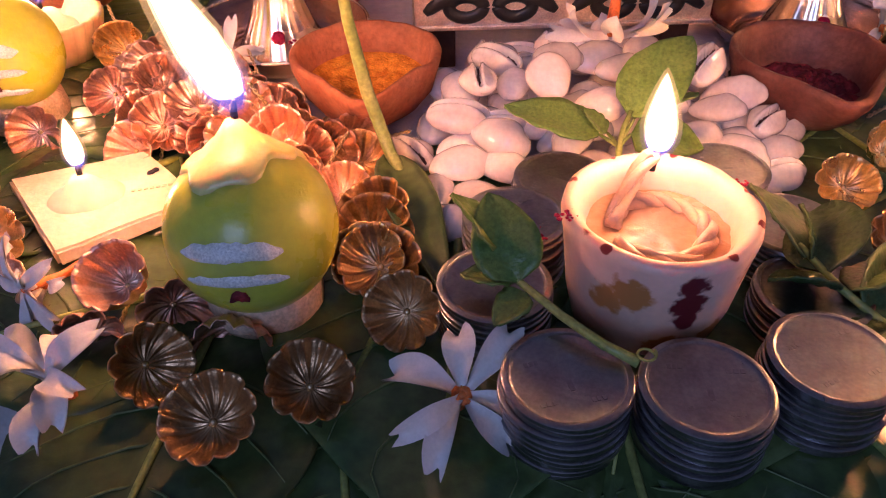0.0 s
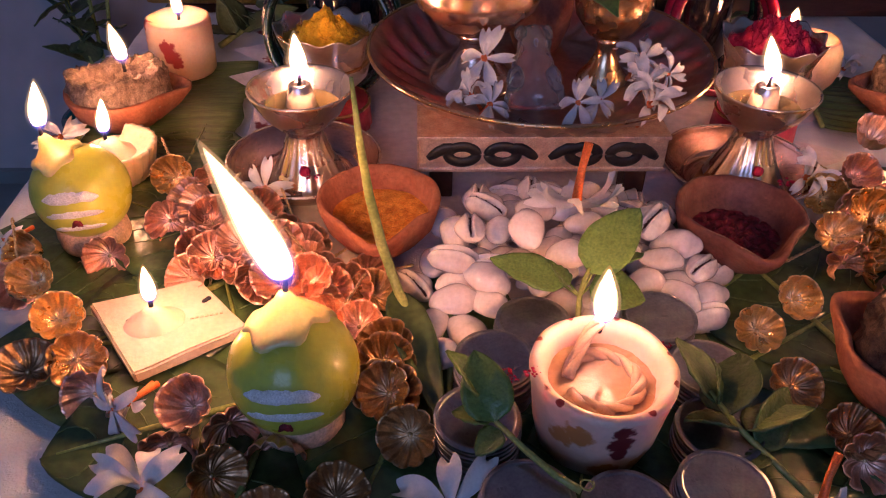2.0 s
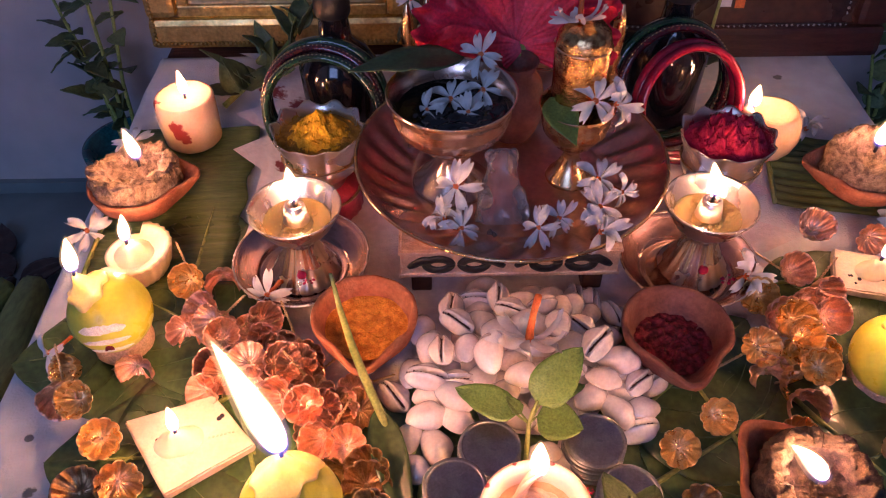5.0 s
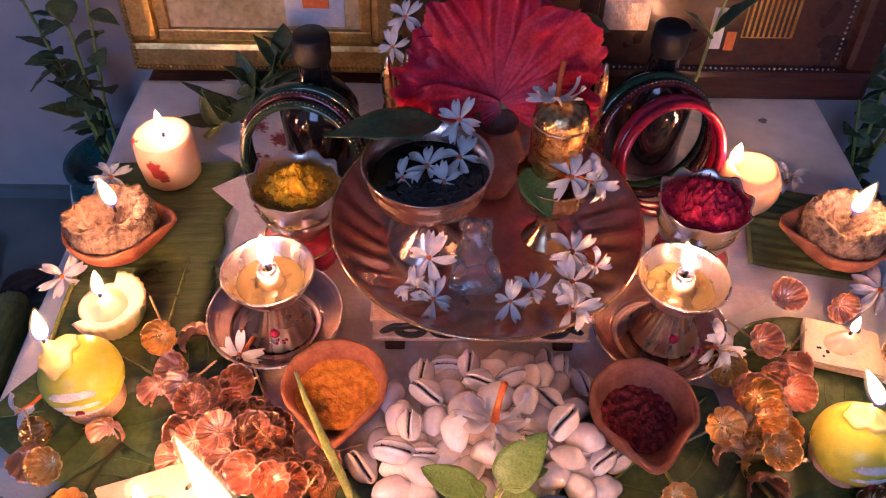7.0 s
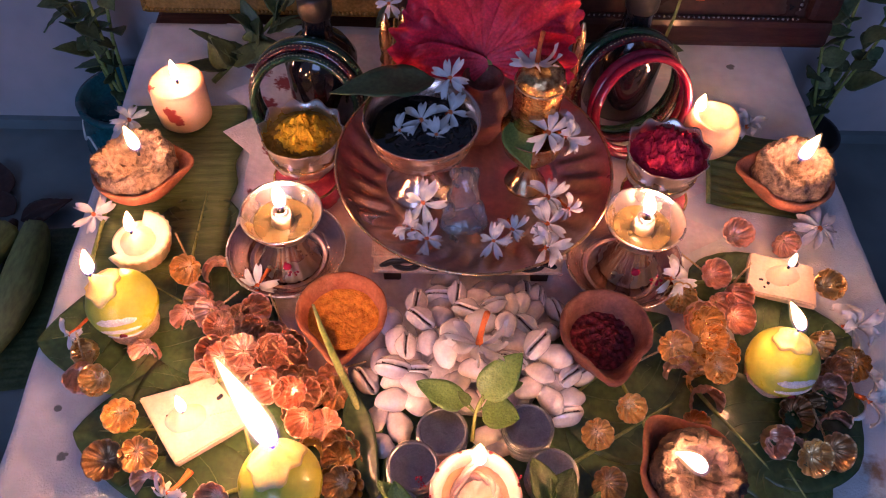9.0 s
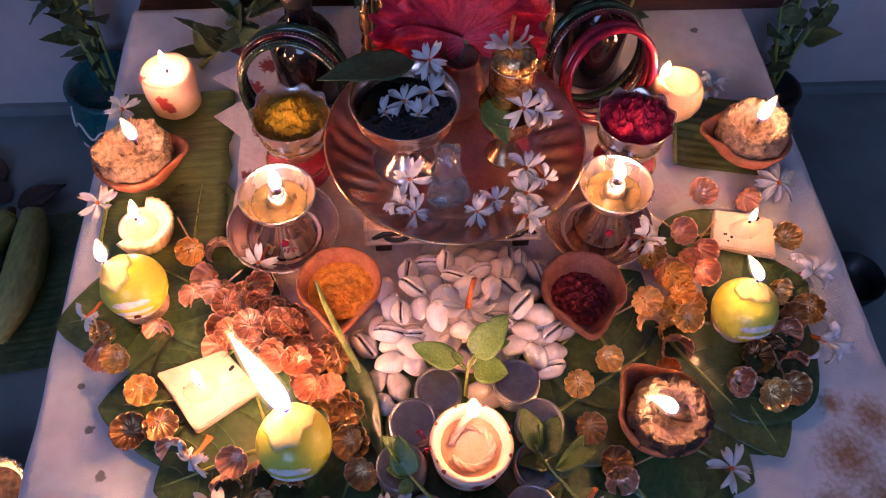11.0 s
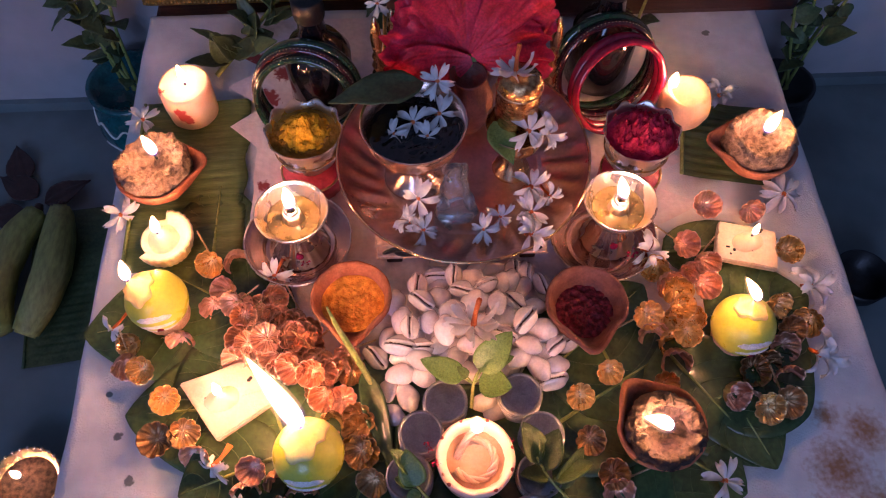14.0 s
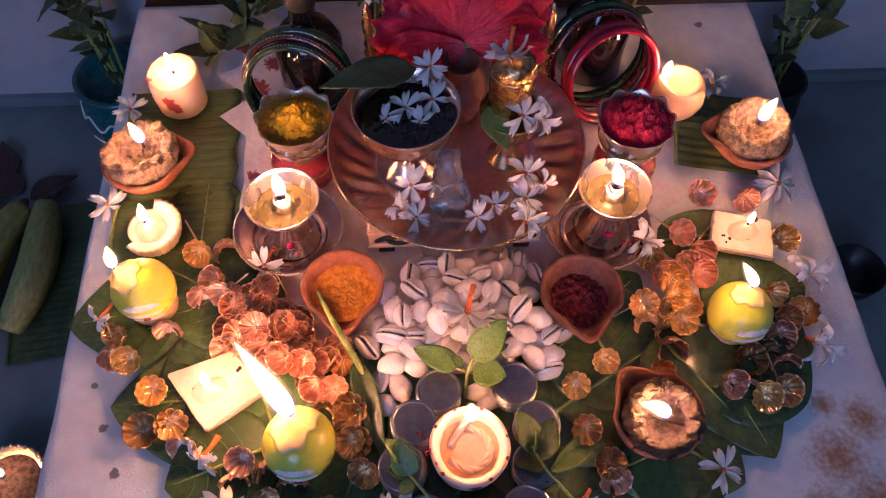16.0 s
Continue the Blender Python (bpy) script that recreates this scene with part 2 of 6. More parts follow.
GOURD = material("plantain_skin", (0.27, 0.31, 0.09), 0.5, color2=(0.33, 0.34, 0.12), scale=45, bump=0.3, bump_scale=300, stretch=(1, 0.3, 1))
DARK_WOOD = material("dark_wood", (0.09, 0.04, 0.022), 0.5, color2=(0.05, 0.022, 0.014), scale=30, stretch=(1, 12, 1), bump=0.4, bump_scale=60)
WALL = material("wall_marble", (0.5, 0.49, 0.5), 0.4, color2=(0.33, 0.325, 0.34), scale=6, bump=0.1, fine=0.05, detail=8)
FLOOR = material("floor_marble", (0.18, 0.235, 0.24), 0.35, color2=(0.11, 0.14, 0.145), scale=7, bump=0.1, fine=0.06, detail=8)
PLASTER = material("plaster", (0.6, 0.58, 0.56), 0.9, scale=5, bump=0.3, fine=0.05)
FLECKS = material("gold_flecks", (0.85, 0.55, 0.24), 0.2, 1.0, color2=(0.4, 0.19, 0.08), scale=330, bump=0.8, bump_scale=500, spread=(0.4, 0.7), fine=0.2)
OIL = material("lamp_oil", (0.95, 0.76, 0.34), 0.04, trans=0.7, color2=(0.93, 0.68, 0.26), scale=80, fine=0.02)
WICK = material("burnt_wick", (0.03, 0.025, 0.03), 0.9, scale=900, bump=0.6)


def fire(name, stops, strength, veil):
    """Glowing gas: colour stops and how far it veils what lies behind, both from foot to tip."""
    m = bpy.data.materials.new(name)
    m.use_nodes = True
    nt = m.node_tree
    nt.nodes.remove(nt.nodes["Principled BSDF"])
    n, link = nt.nodes.new, nt.links.new
    co, sep, hue, power, thick = n("ShaderNodeTexCoord"), n("ShaderNodeSeparateXYZ"), n("ShaderNodeValToRGB"), n("ShaderNodeMapRange"), n("ShaderNodeMapRange")
    light, clear, mix = n("ShaderNodeEmission"), n("ShaderNodeBsdfTransparent"), n("ShaderNodeMixShader")
    link(co.outputs["Generated"], sep.inputs[0])
    for node in (hue, power, thick):
        link(sep.outputs["Z"], node.inputs[0])
    for e, (at, color) in zip(hue.color_ramp.elements, stops):
        e.position, e.color = at, (*color, 1)
    for node, values in ((power, strength), (thick, veil)):
        for k in range(4):
            node.inputs[k + 1].default_value = values[k]
    link(hue.outputs[0], light.inputs["Color"])
    link(power.outputs[0], light.inputs["Strength"])
    link(thick.outputs[0], mix.inputs[0])
    link(clear.outputs[0], mix.inputs[1])
    link(light.outputs[0], mix.inputs[2])
    link(mix.outputs[0], nt.nodes["Material Output"].inputs["Surface"])
    return m


FLAME = fire("flame", ((0.1, (0.12, 0.14, 1.0)), (0.26, (1.0, 0.422, 0.205))), (0.12, 0.3, 0.5, FLAME_POWER * 1.1), (0.02, 0.26, 0.12, 1.0))
# Two faint emissive shells that imitate the soft glow round each flame.
FLAME_EDGE = fire("flame_edge", ((0.12, (0.16, 0.18, 1.0)), (0.34, (1.0, 0.62, 0.36))), (0.1, 0.4, 0.9, 5.0), (0.0, 0.5, 0.1, 0.12))
FLAME_HALO = fire("flame_halo", ((0.1, (0.3, 0.3, 1.0)), (0.4, (1.0, 0.58, 0.32))), (0.1, 0.5, 0.6, 1.5), (0.0, 0.5, 0.05, 0.08))
skin = LIME.node_tree.nodes["Principled BSDF"].inputs
skin["Subsurface Weight"].default_value, skin["Subsurface Scale"].default_value = 0.7, 0.014
skin["Subsurface Radius"].default_value = (0.85, 0.85, 0.2)
stained(CLOTH, [(0.215, 0.09, 0, 0.018), (0.23, 0.065, 0, 0.02), (0.2, 0.06, 0, 0.016), (0.235, 0.11, 0, 0.013), (0.185, 0.04, 0, 0.02), (0.215, 0.12, 0, 0.008)], (0.4, 0.23, 0.12), 1.0)
stained(CLOTH, [(-0.188, 0.125, 0, 0.0026), (-0.178, 0.1, 0, 0.003), (-0.197, 0.15, 0, 0.002), (-0.2, 0.36, 0, 0.003), (0.21, 0.42, 0, 0.003), (0.19, 0.14, 0, 0.002)], (0.22, 0.23, 0.2))
stained(MAT_CLOTH, [(-0.112, 0.33, 0, 0.006), (-0.118, 0.29, 0, 0.005), (-0.13, 0.4, 0, 0.01), (-0.145, 0.385, 0, 0.008), (-0.12, 0.365, 0, 0.009), (-0.11, 0.39, 0, 0.007)], (0.3, 0.06, 0.06))
stained(WAX_PINK, [(-0.009, -0.0165, 0.021, 0.0045), (-0.012, -0.013, 0.018, 0.004), (0.0125, -0.012, 0.024, 0.0035), (0, -0.018, 0.006, 0.004), (0.01, -0.015, 0.007, 0.004)], (0.55, 0.22, 0.07))
stained(WAX_PINK, [(0.0015, -0.0195, 0.025, 0.0032), (0.002, -0.0185, 0.019, 0.0038), (0.0022, -0.018, 0.015, 0.003), (-0.0165, -0.0085, 0.0325, 0.0022)], (0.13, 0.012, 0.018))
stained(WAX_PINK, [(0.0198 * math.cos(a), 0.0198 * math.sin(a), 0.0303, 0.0011) for a in (0.2, 1.2, 1.9, 2.6, 3.9, 5.2, 5.9)], (0.2, 0.02, 0.02))
stained(WAX_BACK, [(-0.003, -0.017, 0.02, 0.004), (-0.001, -0.017, 0.015, 0.0045), (0.001, -0.017, 0.011, 0.003), (-0.015, -0.007, 0.029, 0.003)], (0.35, 0.04, 0.04))


# ---- builders ----
def part(name, bm, mat, parent=None, label="", smooth=True):
    me = bpy.data.meshes.new(name)
    bm.normal_update()
    bm.to_mesh(me)
    bm.free()
    for mm in (mat if isinstance(mat, (list, tuple)) else [mat]):
        me.materials.append(mm)
    if smooth:
        for p in me.polygons:
            p.use_smooth = True
    ob = new(name, me)
    if parent is not None:
        ob.parent = parent
    if label:
        tagged(ob, label)
    return ob


def thing(name, label, category, loc=(0, 0, 0), turn=0.0, group="", tilt=(0, 0), kind=""):
    ob = new(name)
    ob.empty_display_size = 0.01
    ob.matrix_world = pose(*loc, tilt[0], tilt[1], turn)
    return tagged(ob, label, category, group, kind)


def lathe(profile, segs=32, shape=None, closed=False):
    """A surface of revolution through (radius, height) pairs; shape(angle, radius, height, i) may bend each point."""
    bm = bmesh.new()
    rings = []
    for i, (r, z) in enumerate(profile):
        if r < 1e-6:
            rings.append([bm.verts.new((0, 0, z))])
            continue
        ring = []
        for k in range(segs):
            a = 2 * math.pi * k / segs
            rr, zz = shape(a, r, z, i) if shape else (r, z)
            ring.append(bm.verts.new((rr * math.cos(a), rr * math.sin(a), zz)))
        rings.append(ring)
    for a, b in zip(rings, rings[1:]):
        if len(a) == 1 and len(b) == 1:
            continue
        for k in range(segs):
            j = (k + 1) % segs
            if len(a) == 1:
                bm.faces.new((a[0], b[j], b[k]))
            elif len(b) == 1:
                bm.faces.new((a[k], a[j], b[0]))
            else:
                bm.faces.new((a[k], a[j], b[j], b[k]))
    bmesh.ops.recalc_face_normals(bm, faces=bm.faces)
    return bm


def tube(points, radii, segs=8, bm=None):
    """A round bar along points, closed at its ends."""
    bm = bm or bmesh.new()
    pts = [Vector(p) for p in points]
    if not isinstance(radii, (list, tuple)):
        radii = [radii] * len(pts)
    rings, up = [], None
    for i, p in enumerate(pts):
        d = (pts[min(i + 1, len(pts) - 1)] - pts[max(i - 1, 0)]).normalized()
        if up is None:
            up = Vector((0, 0, 1)) if abs(d.z) < 0.9 else Vector((0, 1, 0))
        side = d.cross(up).normalized()
        up = side.cross(d).normalized()
        rings.append([bm.verts.new(p + radii[i] * (math.cos(2 * math.pi * k / segs) * side + math.sin(2 * math.pi * k / segs) * up)) for k in range(segs)])
    for a, b in zip(rings, rings[1:]):
        for k in range(segs):
            bm.faces.new((a[k], a[(k + 1) % segs], b[(k + 1) % segs], b[k]))
    bm.faces.new(rings[0][::-1])
    bm.faces.new(rings[-1])
    return bm


def ring(radius, thick, segs=48, sides=8, flat=1.0):
    bm = bmesh.new()
    rows = []
    for k in range(segs):
        a = 2 * math.pi * k / segs
        rows.append([bm.verts.new(((radius + thick * math.cos(b)) * math.cos(a), (radius + thick * math.cos(b)) * math.sin(a), thick * flat * math.sin(b)))
                     for b in (2 * math.pi * j / sides for j in range(sides))])
    for k in range(segs):
        a, b = rows[k], rows[(k + 1) % segs]
        for j in range(sides):
            bm.faces.new((a[j], b[j], b[(j + 1) % sides], a[(j + 1) % sides]))
    return bm


def block(x0, y0, z0, x1, y1, z1, bevel=0.0, bm=None):
    bm = bm or bmesh.new()
    made = bmesh.ops.create_cube(bm, size=1)["verts"]
    for v in made:
        v.co = Vector((x0 + (v.co.x + 0.5) * (x1 - x0), y0 + (v.co.y + 0.5) * (y1 - y0), z0 + (v.co.z + 0.5) * (z1 - z0)))
    if bevel:
        edges = list({e for v in made for e in v.link_edges})
        bmesh.ops.bevel(bm, geom=edges, offset=bevel, segments=2, affect="EDGES", profile=0.6)
    return bm


def rough_up(bm, amount, scale, keep=None):
    """Pushes points about by noise."""
    for v in bm.verts:
        k = keep(v.co) if keep else 1.0
        v.co += Vector(noise.noise_vector(v.co * scale)) * amount * k
    return bm


def flame_mesh(h, lean=(0.0, 0.0), r=None):
    r = r or h * 0.162
    prof = [(0, 0), (0.42, 0.04), (0.72, 0.12), (0.92, 0.22), (1.0, 0.34), (0.95, 0.46), (0.8, 0.6), (0.58, 0.74), (0.32, 0.88), (0.14, 0.96), (0, 1)]
    bm = lathe([(r * a, h * b) for a, b in prof], 14)
    for v in bm.verts:
        k = (v.co.z / h) ** 1.4
        v.co.x += lean[0] * k * h
        v.co.y += lean[1] * k * h
    return bm


def burning(parent, at, h, lean=(0.0, 0.0), wick=0.005, r=None):
    """A short black wick with a flame on it, inside two added glow shells."""
    x, y, z = at
    part("wick", tube([(x, y, z - 0.002), (x + 0.0003, y, z + wick * 0.5), (x + 0.0008, y, z + wick)], [0.0009, 0.0008, 0.0005], 6), WICK, parent, "charred black cotton wick")
    f = part("flame", flame_mesh(h, lean, r), FLAME, parent, "bright yellow-white candle flame")
    f.location = (x + 0.0006, y, z + wick * 0.55)
    r = r or h * 0.162
    part("flame_edge", flame_mesh(h * 1.05, lean, r * 1.16), FLAME_EDGE, f, "pale glow shell softening the flame's edge").location = (0, 0, -h * 0.02)
    part("flame_halo", flame_mesh(h * 1.14, lean, r * 1.45), FLAME_HALO, f, "faint glow shell added around the flame").location = (0, 0, -h * 0.05)
    return f


# ---- setting ----
TOP, FLOOR_Z, WALL_Y = 0.0, -0.17, 0.515
ob = part("floor", block(-1.7, -2.3, FLOOR_Z - 0.05, 1.7, WALL_Y, FLOOR_Z), FLOOR, smooth=False)
tagged(ob, "grey-white polished marble floor", "floor", kind="structure")
ob = part("wall_north", block(-1.7, WALL_Y, FLOOR_Z - 0.05, 1.7, WALL_Y + 0.1, 2.3), WALL, smooth=False)
tagged(ob, "pale marble wall panel behind the altar", "wall", kind="structure")
ob = part("baseboard", block(-1.7, WALL_Y - 0.006, FLOOR_Z, 1.7, WALL_Y, FLOOR_Z + 0.012), FLOOR, smooth=False)
tagged(ob, "thin marble skirting strip", "baseboard", kind="structure")
# South and side walls and the ceiling are unseen, added to close the room.
ob = part("wall_east", block(1.7, -2.3, FLOOR_Z - 0.05, 1.8, WALL_Y + 0.1, 2.3), PLASTER, smooth=False)
tagged(ob, "plain plastered side wall", "wall", kind="structure")
# The opening in this wall is assumed, placed behind the cool lamp.
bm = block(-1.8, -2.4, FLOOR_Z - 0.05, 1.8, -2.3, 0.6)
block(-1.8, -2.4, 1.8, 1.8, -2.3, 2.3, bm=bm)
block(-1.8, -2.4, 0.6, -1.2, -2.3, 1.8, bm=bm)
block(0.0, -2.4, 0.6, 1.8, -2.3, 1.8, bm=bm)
tagged(part("wall_south", bm, PLASTER, smooth=False), "unseen plain plastered wall with an assumed window opening", "wall", kind="structure")
ob = part("wall_west", block(-1.8, -2.3, FLOOR_Z - 0.05, -1.7, WALL_Y + 0.1, 2.3), PLASTER, smooth=False)
tagged(ob, "plain plastered side wall", "wall", kind="structure")
ob = part("ceiling", block(-1.8, -2.4, 2.3, 1.8, WALL_Y + 0.1, 2.4), PLASTER, smooth=False)
tagged(ob, "plain plastered ceiling", "ceiling", kind="structure")

# the low stool and its cloth
X0, X1, Y0, Y1 = -0.216, 0.254, -0.02, 0.456
stool = thing("low_stool", "low dark wooden stool under a white cloth", "stool", (0, 0, FLOOR_Z))
part("stool_top", block(X0 + 0.001, Y0 + 0.006, 0.135, X1 - 0.006, Y1 + 0.034, 0.1675, 0.004), DARK_WOOD, stool, smooth=False)
for lx in (X0 + 0.02, X1 - 0.06):
    for ly in (Y0 + 0.02, Y1 - 0.06):
        part("leg", block(lx, ly, 0, lx + 0.04, ly + 0.04, 0.135, 0.003), DARK_WOOD, stool, smooth=False)


def cloth_sheet():
    bm = bmesh.new()
    nx, ny = 110, 110
    grid = []
    for j in range(ny + 1):
        row = []
        for i in range(nx + 1):
            u, v = i / nx, j / ny
            x, y = X0 - 0.018 + u * (X1 - X0 + 0.036), Y0 - 0.018 + v * (Y1 - Y0 + 0.036)
            z = -0.0006 + 0.0009 * noise.noise(Vector((x * 14, y * 14, 0))) + 0.0005 * noise.noise(Vector((x * 45, y * 45, 3)))
            over = max(X0 - x, x - X1, Y0 - y, y - Y1, 0.0)
            if over > 0:
                z -= over * 1.2 + 0.002 * noise.noise(Vector((x * 30, y * 30, 1)))
                x = min(max(x, X0 - 0.003 - 0.1 * over), X1 + 0.003 + 0.1 * over)
                y = min(max(y, Y0 - 0.003 - 0.1 * over), Y1 + 0.003 + 0.1 * over)
            row.append(bm.verts.new((x, y, z)))
        grid.append(row)
    for j in range(ny):
        for i in range(nx):
            bm.faces.new((grid[j][i], grid[j][i + 1], grid[j + 1][i + 1], grid[j + 1][i]))
    return bm


tagged(part("table_cloth", cloth_sheet(), CLOTH), "white cotton cloth with brown stains covering the stool", "cloth")


# ---- cloth mat and leaves ----
def zigzag_mat():
    """A thin mat with a toothed border."""
    bm = bmesh.new()
    left, right = [], []
    n = 9
    for k in range(n):
        y0 = 0.14 + k * 0.036
        left += [(-0.1225 - 0.0006 * (k % 2), y0), (-0.1235 if k < 5 else -0.1425 - 0.005 * (k - 5), y0 + 0.017)]
        rx = 0.156 + 0.004 * (k % 2)
        right += [(rx - 0.02, y0), (rx + 0.014, y0 + 0.0165)]
    vs = []
    for (a, b), (c, d) in zip(left, right):
        vs.append([bm.verts.new((a + (c - a) * i / 24, b, 0.0012 + (0.0072 if b > 0.25 else 0.0) * min(1.0, max(0.0, (-0.118 - (a + (c - a) * i / 24)) / 0.008)) + 0.0006 * noise.noise(Vector(((a + (c - a) * i / 24) * 30, b * 30, 5))))) for i in range(25)])
    for r, q in zip(vs, vs[1:]):
        for i in range(24):
            bm.faces.new((r[i], r[i + 1], q[i + 1], q[i]))
    return bm


tagged(part("altar_mat", zigzag_mat(), MAT_CLOTH), "pinkish white cloth mat with zigzag edges and red stains", "cloth mat")


def leaf_point(u, v, length, width, tip=1.3, heart=0.0, curl=0.12, cup=0.1, wave=0.04, seed=0, blunt=1.0):
    """A point of a leaf's upper face: u from edge to edge, -1 to 1, v from stalk to tip."""
    w = width / 2 * (math.sin(math.pi * min(1.0, v ** 0.72)) ** (0.66 if heart else blunt)) * (1 - 0.25 * v * tip) * 1.25
    w = max(w, width * 0.012)
    x, y = u * w, v * length - heart * width * abs(u) ** 1.2 * max(0, 0.35 - v) * 1.6
    z = cup * abs(u) * w + curl * length * math.sin(v * 2.2) * 0.35 + wave * width * noise.noise(Vector((x / width * 2.5 + seed, y / width * 2.5, seed)))
    return x, y, z - 0.0006 * (1 - abs(math.sin(v * 26 + abs(u) * 4))) * (abs(u) > 0.05)


def leaf_mesh(length, width, nx=10, ny=16, rib=0.0012, **form):
    """A leaf along +y from its stalk: a bent sheet with a thickness and a raised midrib."""
    bm = bmesh.new()
    top, low = [], []
    for j in range(ny + 1):
        rt, rl = [], []
        for i in range(-nx // 2, nx // 2 + 1):
            x, y, z = leaf_point(i / (nx / 2), j / ny, length, width, **form)
            z += rib * (i == 0)
            rt.append(bm.verts.new((x, y, z)))
            rl.append(bm.verts.new((x, y, z - 0.0005)))
        top.append(rt)
        low.append(rl)
    for j in range(ny):
        for i in range(nx):
            bm.faces.new((top[j][i], top[j][i + 1], top[j + 1][i + 1], top[j + 1][i]))
            bm.faces.new((low[j][i], low[j + 1][i], low[j + 1][i + 1], low[j][i + 1]))
        bm.faces.new((top[j][0], top[j + 1][0], low[j + 1][0], low[j][0]))
        bm.faces.new((top[j][nx], low[j][nx], low[j + 1][nx], top[j + 1][nx]))
    bmesh.ops.recalc_face_normals(bm, faces=bm.faces)
    return bm


def leaf_veins(length, width, **form):
    """Thin side veins that follow the leaf's face."""
    bm = bmesh.new()
    for k in range(5):
        v0 = 0.05 + 0.15 * k
        for side in (-1, 1):
            pts = [Vector(leaf_point(side * q * 0.92, min(0.97, v0 + 0.26 * q ** 1.4), length, width, **form)) + Vector((0, 0, 0.0003)) for q in (0, 0.2, 0.4, 0.6, 0.8, 1.0)]
            tube(pts, [0.00035, 0.00032, 0.0003, 0.00026, 0.0002, 0.00015], 5, bm)
    return bm


def betel_leaf(x, y, z, turn, length=0.09, width=0.066, seed=0, tilt=(0, 0), curl=0.025):
    t = thing("betel_leaf", "glossy dark green betel leaf lying on the cloth", "leaf", (x, y, z), turn, "betel leaves", tilt)
    form = {"heart": 0.5, "curl": curl, "cup": 0.03, "seed": seed, "wave": 0.014}
    part("blade", leaf_mesh(length, width, nx=16, ny=24, **form), BETEL, t)
    part("vein_network", leaf_veins(length, width, **form), VEIN, t, "pale branching vein lines")
    part("stalk", tube([(0, -0.012, 0.001), (0, 0, 0.0012), (0, length * 0.5, curl * length * 0.3 + 0.0012), (0, length * 0.9, curl * length * 0.3 + 0.001)], [0.0011, 0.0012, 0.0008, 0.0003], 6), STALK, t, "pale green midrib and stalk")
    return t


for k, (x, y, a, l, w) in enumerate([
        (-0.138, 0.2, 100, 0.08, 0.075), (-0.11, 0.138, 92, 0.074, 0.07), (-0.115, 0.165, 130, 0.058, 0.055), (-0.088, 0.085, 172, 0.062, 0.056),
        (-0.057, 0.077, 186, 0.07, 0.09), (-0.09, 0.11, 20, 0.09, 0.07), (-0.05, 0.09, -20, 0.095, 0.07), (-0.11, 0.19, 60, 0.07, 0.06),
        (0.04, 0.08, 200, 0.07, 0.08), (0.0, 0.075, 180, 0.07, 0.08), (0.06, 0.12, -60, 0.09, 0.075), (0.1, 0.14, 20, 0.08, 0.07), (0.09, 0.09, 210, 0.08, 0.08),
        (0.105, 0.115, 235, 0.065, 0.07), (0.15, 0.165, 200, 0.08, 0.062), (0.16, 0.135, -55, 0.065, 0.07), (0.15, 0.229, -85, 0.066, 0.036), (0.175, 0.185, -80, 0.05, 0.06), (0.07, 0.16, -50, 0.07, 0.06),
        (-0.105, 0.105, 110, 0.046, 0.055), (0.17, 0.16, -100, 0.05, 0.05), (-0.145, 0.245, 0, 0.05, 0.05), (0.02, 0.12, 160, 0.08, 0.09), (-0.03, 0.12, 175, 0.08, 0.08)]):
    betel_leaf(x, y, 0.0022 + 0.0007 * (k % 4), a, l, w, seed=k * 3.1)
betel_leaf(0.135, 0.15, 0.006, 215, 0.07, 0.06, seed=91, tilt=(-8, 4), curl=0.2)


def banana_strip(x, y, turn, length, width, label, mat=BANANA):
    bm = bmesh.new()
    ny, nx = 60, 10
    top, low = [], []
    for j in range(ny + 1):
        v = j / ny
        rt, rl = [], []
        for i in range(nx + 1):
            u = i / nx
            edge = 0.0025 * noise.noise(Vector((v * 9, i * 0.1, 2)))
            xx = (u - 0.5) * width + edge
            zz = 0.002 + 0.0005 * math.sin(v * length * 900) + 0.0022 * noise.noise(Vector((u * 2, v * 4, 7))) + 0.002 * abs(u - 0.5)
            rt.append(bm.verts.new((xx, (v - 0.5) * length, zz)))
            rl.append(bm.verts.new((xx, (v - 0.5) * length, zz - 0.0006)))
        top.append(rt)
        low.append(rl)
    for j in range(ny):
        for i in range(nx):
            bm.faces.new((top[j][i], top[j][i + 1], top[j + 1][i + 1], top[j + 1][i]))
            bm.faces.new((low[j][i], low[j + 1][i], low[j + 1][i + 1], low[j][i + 1]))
        bm.faces.new((top[j][0], top[j + 1][0], low[j + 1][0], low[j][0]))
        bm.faces.new((top[j][nx], low[j][nx], low[j + 1][nx], top[j + 1][nx]))
    t = thing("banana_leaf", label, "leaf", (x, y, 0.0015), turn)
    part("blade", bm, mat, t)
    part("edge_rib", tube([(-width / 2, -length / 2 + length * k / 12, 0.0032) for k in range(13)], [0.0014] * 13, 6), STALK if mat is BANANA else DARK_LEAF, t, "pale thick rib along one edge")
    return t


banana_strip(-0.166, 0.296, 2, 0.135, 0.074, "ribbed green banana leaf strip under the clay lamps")
banana_strip(0.2, 0.313, -12, 0.066, 0.06, "ribbed green banana leaf strip under a clay lamp")


